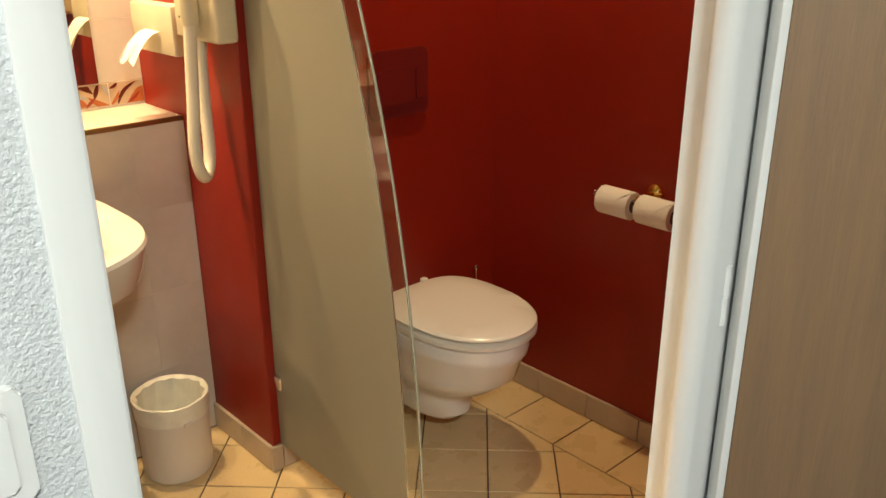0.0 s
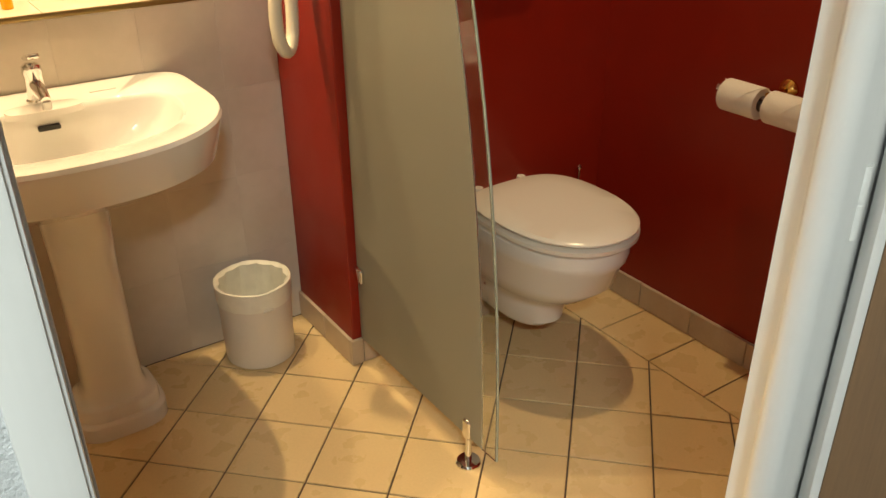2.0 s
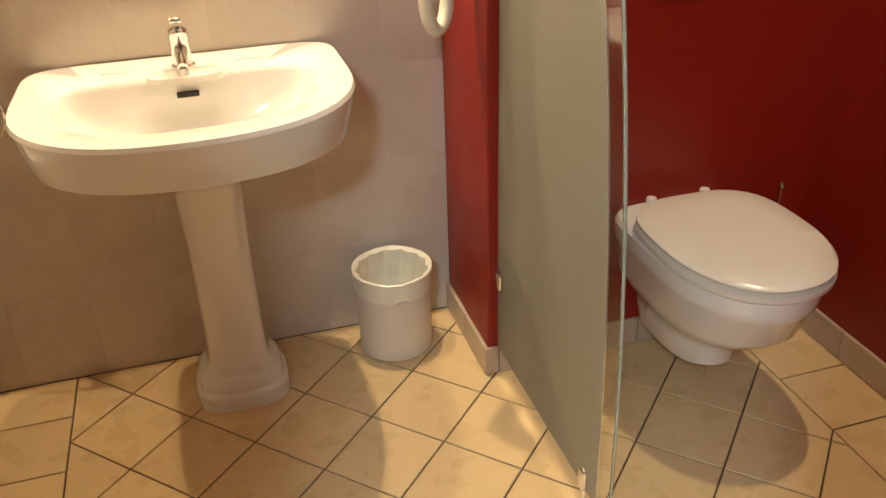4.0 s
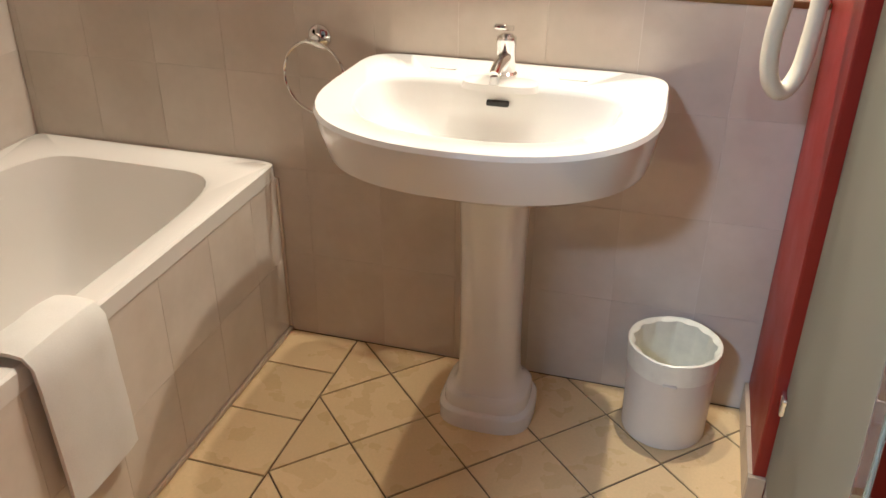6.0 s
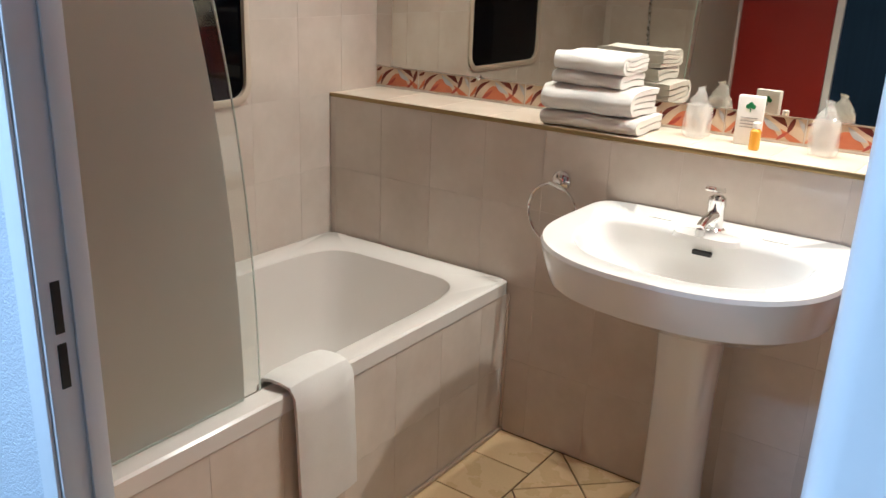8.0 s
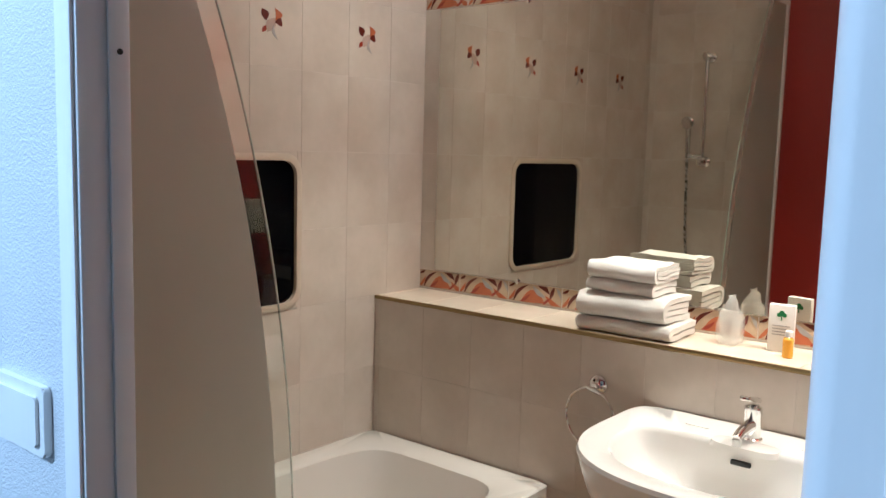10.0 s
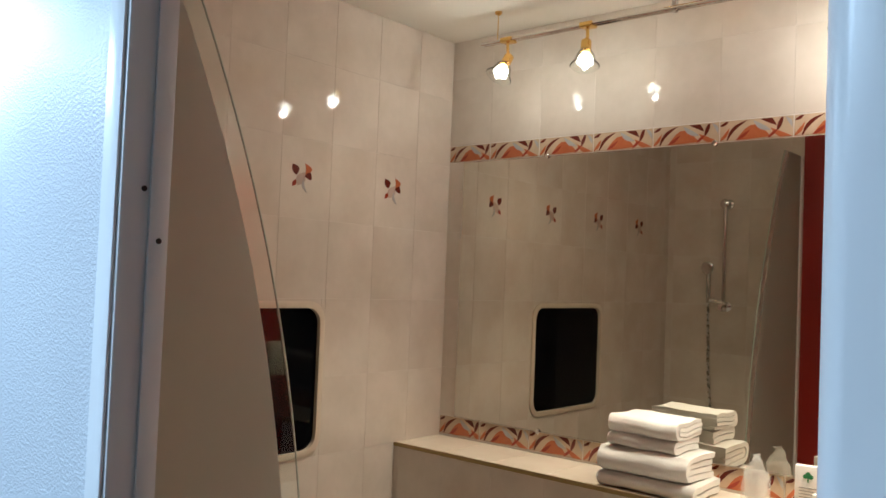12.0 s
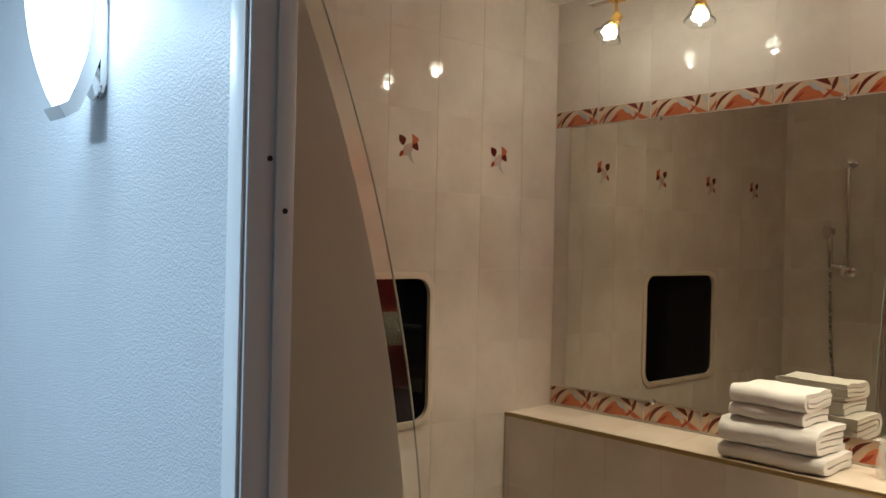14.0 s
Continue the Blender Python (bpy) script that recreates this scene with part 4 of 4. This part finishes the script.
def sconce():
    x, z = -0.25, 1.775
    t = thing("wall_sconce", (x, YH, z), "wall lamp with an opal glass bowl on a chrome bow", "wall lamp")
    part("backplate", plate(rounded(0.060, 0.16, 0.02), (x, YH - 0.0005, z + 0.11), (1, 0, 0), (0, 0, 1), 0.010, 0.003), CHROME, t)
    bow = [(0.014, 0.185), (0.016, 0.14), (0.022, 0.09), (0.036, 0.045), (0.050, 0.012), (0.066, 0.002)]
    rings = []
    for i, (d, h) in enumerate(bow):
        a, b = Vector(bow[max(i - 1, 0)]), Vector(bow[min(i + 1, len(bow) - 1)])
        tang = (b - a).normalized()
        nn = Vector((-tang.y, tang.x)) * 0.010
        w = 0.034
        rings.append([Vector((x + sx * w, YH - d + s * nn.x * -1, z + h + s * nn.y)) for sx, s in ((-1, -1), (1, -1), (1, 1), (-1, 1))])
    part("bow", loft(rings), CHROME, t, "curved chrome bow")
    rows = []
    for k in range(13):
        f = k / 12
        r = 0.016 + 0.054 * math.sin(f * math.pi / 2) ** 0.8
        h = 0.012 + 0.165 * f
        rows.append([Vector((x + 1.12 * r * math.cos(a), YH - 0.066 + (0.02) * (1 - f) * 0.4 + 0.56 * r * math.sin(a), z + h)) for a in [2 * math.pi * j / 28 for j in range(28)]])
    inner = [[v + (Vector((x, YH - 0.066, v.z)) - v) * 0.06 for v in r] for r in reversed(rows[1:])]
    ob = part("shade", loft(rows + inner), SHADE_GLOW, t, "lit opal glass bowl")
    ob.visible_shadow = False
    return t


sconce()
# Made-up fitting, out of view, round the added hall fill lamp.
hl = thing("hall_fill_fitting", (-0.20, -0.80, 2.45), "round flat ceiling lamp added out of view to fill the hall with light", "ceiling lamp")
part("rim", lathe([(0.20, 0), (0.20, -0.025), (0.19, -0.03), (0.185, -0.03), (0.185, -0.002)], (-0.20, -0.80, 2.4495), cap0=False, cap1=False, sides=36), FRAME_PAINT, hl)
part("diffuser", lathe([(0.184, -0.004), (0.184, -0.020), (0.10, -0.026), (0.004, -0.028)], (-0.20, -0.80, 2.4495), sides=36), HALL_FILL_GLOW, hl, "glowing diffuser of the added hall lamp")


def switch(x, z, w):
    t = thing("light_switch", (x, YH, z), "white plastic light switch on textured wallpaper", "light switch")
    part("surround", plate(rounded(w, 0.085, 0.006), (x, YH - 0.0005, z), (1, 0, 0), (0, 0, 1), 0.010, 0.002), FRAME_PAINT, t)
    part("rocker", plate(rounded(w - 0.024, 0.060, 0.004), (x, YH - 0.011, z), (1, 0, 0), (0, 0, 1), 0.004, 0.0015), FRAME_PAINT, t)


switch(0.068, 1.198, 0.13)


# ---- window ----
def window():
    t = thing("window_1", (XW, (WY0 + WY1) / 2, WZ0), "black night window with rounded corners in a cream frame", "window", kind="structure")
    cy, cz, w, h = (WY0 + WY1) / 2, (WZ0 + WZ1) / 2, WY1 - WY0, WZ1 - WZ0
    out_, mid_, in_ = rounded(w + 0.038, h + 0.038, 0.064), rounded(w + 0.022, h + 0.022, 0.060), rounded(w - 0.004, h - 0.004, 0.050)

    def ring(o, x):
        return [Vector((x, cy + a, cz + b)) for a, b in o]
    part("frame", loft([ring(out_, XW + 0.0005), ring(out_, XW + 0.006), ring(mid_, XW + 0.010), ring(in_, XW + 0.008), ring(in_, XW - 0.030)], cap0=False, cap1=False), WINDOW_FRAME, t)
    part("pane", loft([ring(rounded(w, h, 0.05), XW - 0.012), ring(rounded(w, h, 0.05), XW - 0.006)]), BLACK_GLASS, t, "black pane with night behind it")


window()


# ---- shower bar ----
def shower_bar():
    x, y = -0.609, YS + 0.050
    t = thing("shower_bar", (x, YS, 1.50), "chrome shower bar with a hand shower and hose", "shower")
    part("rod", tube([(x, y, 1.50), (x, y, 2.05)], 0.009, 12), CHROME, t)
    for z in (1.513, 2.043):
        part("bracket", lathe([(0.026, 0), (0.026, 0.006), (0.014, 0.012), (0.013, 0.050), (0.024, 0.054), (0.024, 0.064), (0.004, 0.070)], (x, YS + 0.0005, z), (0, 1, 0), 18), CHROME, t)
    part("slider", tube([(x, y + 0.006, 1.535), (x - 0.035, y + 0.014, 1.540), (x - 0.070, y + 0.020, 1.548)], [0.013, 0.011, 0.013], 12), CHROME, t)
    xh = x - 0.070
    head = part("hand_shower", tube([(xh, y + 0.022, 1.53), (xh, y + 0.024, 1.60), (xh + 0.002, y + 0.030, 1.68), (xh + 0.003, y + 0.036, 1.70)], [0.011, 0.013, 0.014, 0.016], 14), CHROME, t)
    part("spray_head", lathe([(0.014, -0.012), (0.032, 0.002), (0.034, 0.014), (0.029, 0.018), (0.004, 0.018)], (xh + 0.003, y + 0.040, 1.712), (0, 0.93, -0.25), 20), CHROME, head)
    part("hose", tube([(xh, y + 0.022, 1.532), (xh + 0.003, y + 0.022, 1.40), (xh + 0.010, y + 0.020, 1.15), (xh + 0.028, y + 0.016, 0.95), (x, y + 0.010, 0.78)], 0.007, 8), STEEL, t, "steel shower hose")
    part("mixer", tube([(x - 0.09, y + 0.01, 0.76), (x - 0.075, y + 0.01, 0.76), (x + 0.075, y + 0.01, 0.76), (x + 0.09, y + 0.01, 0.76)], [0.016, 0.022, 0.022, 0.016], 16), CHROME, t)
    for dx in (-0.07, 0.07):
        part("wall_union", lathe([(0.030, 0), (0.030, 0.005), (0.014, 0.010), (0.013, 0.060)], (x + dx, YS + 0.0005, 0.76), (0, 1, 0), 18), CHROME, t)


shower_bar()


# ---- tiles: separate pieces that share meshes ----
TILE_MESH = {}


def tile_mesh(w, h, d, mat):
    key = (round(w, 3), round(h, 3), mat.name)
    if key not in TILE_MESH:
        b = min(0.0012, d * 0.22)
        rings = [[Vector((a * w / 2, c * h / 2, 0)) for a, c in ((-1, -1), (1, -1), (1, 1), (-1, 1))],
                 [Vector((a * w / 2, c * h / 2, d - b)) for a, c in ((-1, -1), (1, -1), (1, 1), (-1, 1))],
                 [Vector((a * (w / 2 - b), c * (h / 2 - b), d)) for a, c in ((-1, -1), (1, -1), (1, 1), (-1, 1))]]
        TILE_MESH[key] = mesh_of("tile", loft(rings), mat, smooth=False)
    return TILE_MESH[key]


def tile_wall(parent, origin, u, v, us, vs, mat, holes=(), d=0.0010, gap=0.0010, skip=lambda a, b: False):
    """Tiles between the joints us and vs on a plane; a tile that meets a hole is cut round it."""
    u, v = Vector(u), Vector(v)
    w = u.cross(v)
    rot = Matrix((u, v, w)).transposed().to_4x4()
    for a0, a1 in zip(us, us[1:]):
        for b0, b1 in zip(vs, vs[1:]):
            rects = [(a0, a1, b0, b1)]
            for ha0, ha1, hb0, hb1 in holes:
                cut = []
                for c0, c1, e0, e1 in rects:
                    if c1 <= ha0 or c0 >= ha1 or e1 <= hb0 or e0 >= hb1:
                        cut.append((c0, c1, e0, e1))
                        continue
                    if c0 < ha0:
                        cut.append((c0, ha0, e0, e1))
                    if c1 > ha1:
                        cut.append((ha1, c1, e0, e1))
                    m0, m1 = max(c0, ha0), min(c1, ha1)
                    if e0 < hb0:
                        cut.append((m0, m1, e0, hb0))
                    if e1 > hb1:
                        cut.append((m0, m1, hb1, e1))
                rects = cut
            for c0, c1, e0, e1 in rects:
                if c1 - c0 < 0.012 or e1 - e0 < 0.012:
                    continue
                ob = new("tile", tile_mesh(c1 - c0 - gap, e1 - e0 - gap, d, mat))
                ob.parent = parent
                ob.matrix_basis = Matrix.Translation(Vector(origin) + u * (c0 + c1) / 2 + v * (e0 + e1) / 2) @ rot


def steps(first, last, start, pitch):
    """Joints from first to last on a grid through start."""
    k = math.ceil((first + 0.012 - start) / pitch)
    out = [first]
    while start + k * pitch < last - 0.012:
        out.append(start + k * pitch)
        k += 1
    return out + [last]


ROWS_Z = steps(TUB, CEIL, 1.770, 0.2515)
# west wall: u runs south so that u x v points into the room
tile_wall(wall_west, (XW - 0.0010, 0, 0), (0, 1, 0), (0, 0, 1), steps(YS, YM, 1.925, 0.2035), ROWS_Z, WALL_TILE, [(WY0 - 0.005, WY1 + 0.005, WZ0 - 0.005, WZ1 + 0.005)])
LOW_Z = steps(0.0, SHELF - 0.014, 1.770 - 4 * 0.2515, 0.2515)
tile_wall(wall_low, (0, YN + 0.0010, 0), (1, 0, 0), (0, 0, 1), steps(XW, XP, 0.095, 0.2035), LOW_Z, WALL_TILE)
BAND_X = steps(XW, XP, 0.104, 0.2145)
tile_wall(wall_mirror, (0, YM + 0.0010, 0), (1, 0, 0), (0, 0, 1), BAND_X, [2.100, 2.3515, CEIL], WALL_TILE)
for x0, x1 in ((XW, -0.876), (0.939, XP)):
    tile_wall(wall_mirror, (0, YM + 0.0010, 0), (1, 0, 0), (0, 0, 1), [x0, x1], [1.093, 1.27, 1.5215, 1.773, 2.034], WALL_TILE)
tile_wall(wall_south, (0, YS - 0.0010, 0), (-1, 0, 0), (0, 0, 1), steps(-XS, -XW, 0.30, 0.2035), ROWS_Z, WALL_TILE)
tile_wall(panel_wall, (TX1 - 0.0050, 0, 0), (0, 1, 0), (0, 0, 1), steps(YS, YN, 1.925, 0.2035), [0.012, 0.235, TUB - 0.047], WALL_TILE)
shelf_slab = single("shelf_ledge", box(XW, YN + 0.004, SHELF - 0.012, XP - 0.001, YM, SHELF - 0.007), GROUT, "bed of the tiled shelf under the mirror", "shelf", "structure", smooth=False)
tile_wall(shelf_slab, (0, 0, SHELF - 0.007), (1, 0, 0), (0, 1, 0), steps(XW, XP - 0.001, 0.095, 0.2035), [YN + 0.006, YM], SHELF_TILE, d=0.007)
single("shelf_edge_trim", box(XW, YN - 0.004, SHELF - 0.013, XP - 0.001, YN + 0.0055, SHELF + 0.0005, 0.002), TRIM_METAL, "thin bronze trim along the shelf edge", "trim", "structure")


# ---- printed border tiles ----
def lens(a, b, w1, w2, n=7):
    """Outline of a leaf between the points a and b, bowed by w1 to one side and w2 to the other."""
    a, b = Vector(a), Vector(b)
    d = b - a
    nn = Vector((-d.y, d.x)).normalized()
    out = [a + d * (k / n) + nn * w1 * math.sin(math.pi * k / n) for k in range(n + 1)]
    return out + [a + d * (k / n) - nn * w2 * math.sin(math.pi * k / n) for k in range(n - 1, 0, -1)]


def border(z0, z1, joints):
    h = z1 - z0
    for x0, x1 in zip(joints, joints[1:]):
        full = x1 - x0 > 0.19
        t = part("border_tile", box(x0 + 0.0015, YM - 0.001, z0 + 0.001, x1 - 0.0015, YM + 0.0010, z1 - 0.001, 0.0012, seg=1), CREAM_PRINT, wall_mirror, "cream border tile with printed rust leaves")
        xa = x0 if full or x1 < 0.5 and x0 > -0.9 else (x1 - 0.2145 if x0 < -0.9 else x0)
        y, layer = YM - 0.0012, 0.0002
        for mat, lab, leaves in (
            (RUST_DARK, "dark rust leaf print", (((0.020, -0.1), (0.085, 0.95), 0.30, -0.12), ((0.112, 1.02), (0.168, 0.58), 0.26, 0.02), ((0.186, 1.05), (0.168, 0.30), 0.10, 0.10), ((0.000, 0.75), (0.030, 1.02), 0.02, 0.12))),
            (ORANGE, "orange leaf print", (((0.050, 0.02), (0.152, 0.10), 0.66, 0.0), ((0.150, 0.50), (0.214, 0.02), 0.02, 0.22), ((0.000, 0.02), (0.030, 0.62), 0.02, 0.14))),
            (RUST, "rust leaf print", (((0.048, 0.02), (0.092, 0.50), 0.04, 0.12), ((0.142, 0.02), (0.172, 0.42), 0.08, 0.06))),
            (GREY_PRINT, "grey leaf print", (((0.100, 0.92), (0.152, 0.40), 0.04, 0.20), ((0.192, 0.96), (0.212, 0.42), 0.14, 0.02)))):
            bm = bmesh.new()
            for (ax, az), (bx, bz), w1, w2 in leaves:
                layer += 0.00012
                plate(lens((xa + ax, z0 + az * h), (xa + bx, z0 + bz * h), w1 * h, w2 * h), (0, y, 0), (1, 0, 0), (0, 0, 1), layer, bm=bm)
            for co, no in (((0, 0, z0 + 0.003), (0, 0, -1)), ((0, 0, z1 - 0.003), (0, 0, 1)), ((x0 + 0.003, 0, 0), (-1, 0, 0)), ((x1 - 0.003, 0, 0), (1, 0, 0))):
                bmesh.ops.bisect_plane(bm, geom=[*bm.verts, *bm.edges, *bm.faces], plane_co=co, plane_no=no, clear_outer=True)
            if len(bm.faces):
                part("leaf_print", bm, mat, t, lab, smooth=False)
            else:
                bm.free()


border(2.036, 2.098, BAND_X)
border(1.024, 1.091, BAND_X)


def flower(cy, cz):
    """Butterfly of six leaves: two dark wings, an orange one, a pale body and two grey and rust tails."""
    leaves = ((PINK_PRINT, (-0.014, -0.030), (0.014, 0.022), 0.012, 0.012), (RUST_DARK, (-0.018, 0.008), (-0.034, 0.047), 0.006, 0.013),
              (ORANGE, (0.016, 0.012), (0.014, 0.055), -0.002, 0.019), (RUST_DARK, (0.015, 0.006), (0.038, 0.024), 0.003, 0.016),
              (RUST, (-0.032, -0.034), (-0.020, -0.008), 0.004, 0.006), (GREY_PRINT, (0.026, -0.052), (0.012, 0.000), 0.010, -0.003))
    t = None
    for k, (mat, a, b, w1, w2) in enumerate(leaves):
        bm = plate([(1.02 * p.x, 0.86 * p.y) for p in lens(a, b, 1.5 * w1, 1.5 * w2)], (XW + 0.0002, cy, cz), (0, 1, 0), (0, 0, 1), 0.0005 + 0.0001 * k)
        t = part("petal", bm, mat, t, smooth=False) if t else part("flower_print", bm, mat, wall_west, "rust, orange and grey butterfly flower printed on the tile", smooth=False)
        t = t if k == 0 else t.parent


for k in range(-2, 2):
    flower(1.801 + 0.408 * k, 1.897)

# ---- skirting tiles ----
skirt = single("baseboard", box(XE - 0.004, YS, 0, XE - 0.0005, YT - 0.001, 0.084), GROUT, "mortar bed of the tiled skirting", "skirting", "structure", smooth=False)
tile_wall(skirt, (XE - 0.004, 0, 0), (0, -1, 0), (0, 0, 1), steps(-YT + 0.012, -YS, -1.690, 0.2035), [0.001, 0.086], SKIRT_TILE, d=0.008, gap=0.003)
tile_wall(skirt, (0, YT - 0.0005, 0), (1, 0, 0), (0, 0, 1), steps(XP - 0.011, XE - 0.012, 1.30, 0.2035), [0.001, 0.086], SKIRT_TILE, d=0.010, gap=0.003)
tile_wall(skirt, (XP - 0.0005, 0, 0), (0, -1, 0), (0, 0, 1), steps(-YN, -YT, -2.10, 0.2035), [0.001, 0.086], SKIRT_TILE, d=0.010, gap=0.003)
tile_wall(skirt, (0, YS - 0.0015, 0), (-1, 0, 0), (0, 0, 1), steps(-XE + 0.012, -1.058, -1.5, 0.2035), [0.001, 0.086], SKIRT_TILE, d=0.010, gap=0.003)


# ---- floor tiles: a diagonal field between two straight borders ----
def clip_poly(poly, x0, x1, y0, y1):
    for axis, lim, sign in ((0, x0, 1), (0, x1, -1), (1, y0, 1), (1, y1, -1)):
        res = []
        for i, p in enumerate(poly):
            q = poly[(i + 1) % len(poly)]
            pin, qin = sign * (p[axis] - lim) >= 0, sign * (q[axis] - lim) >= 0
            if pin:
                res.append(p)
            if pin != qin:
                f = (lim - p[axis]) / (q[axis] - p[axis])
                res.append((p[0] + f * (q[0] - p[0]), p[1] + f * (q[1] - p[1])))
        poly = res
        if not poly:
            return []
    return poly


def floor_piece(poly, gap=0.0022):
    """A tile of any convex outline, shrunk by half a joint."""
    pts = [Vector(p) for i, p in enumerate(poly) if (Vector(p) - Vector(poly[i - 1])).length > 0.004]
    if len(pts) < 3:
        return
    area = 0.5 * sum(p.x * q.y - q.x * p.y for p, q in zip(pts, pts[1:] + pts[:1]))
    if abs(area) < 0.0006:
        return
    if area < 0:
        pts.reverse()

    def inset(dist):
        out = []
        for i, p in enumerate(pts):
            a, b = pts[i - 1], pts[(i + 1) % len(pts)]
            e0, e1 = (p - a).normalized(), (b - p).normalized()
            n0, n1 = Vector((-e0.y, e0.x)), Vector((-e1.y, e1.x))
            out.append(p + (n0 + n1) * dist / max(0.35, 1 + n0.dot(n1)))
        return out
    c = sum(pts, Vector((0, 0))) / len(pts)
    lift = random.uniform(-0.0003, 0.0004)
    bm = loft([[Vector((*(p - c), z)) for p in inset(dd)] for dd, z in ((gap, -0.006), (gap, -0.0012 + lift), (gap + 0.0014, lift))])
    ob = new("tile", mesh_of("tile", bm, FLOOR_TILE, smooth=False))
    ob.parent = floor
    ob.location = (c.x, c.y, 0)


GX, GY, Q = 0.735, 1.865, 0.145
FX0, FX1 = 0.010, 1.778
for i in range(-8, 10):
    for j in range(-10, 5):
        if (i + j) % 2:
            cx, cy = GX + i * Q, GY + j * Q
            diamond = [(cx - Q, cy), (cx, cy - Q), (cx + Q, cy), (cx, cy + Q)]
            floor_piece(clip_poly(diamond, FX0, FX1, YS - 0.03, YN if cx < XP + Q else YT + 0.02))
for x0, x1, start, top in ((TX1 - 0.004, FX0, 2.110, YN), (FX1, XE, 1.460, YT)):
    ys = steps(YS - 0.03, top, start, 0.2035)
    for a, b in zip(ys, ys[1:]):
        floor_piece([(x0, a), (x1, a), (x1, b), (x0, b)])
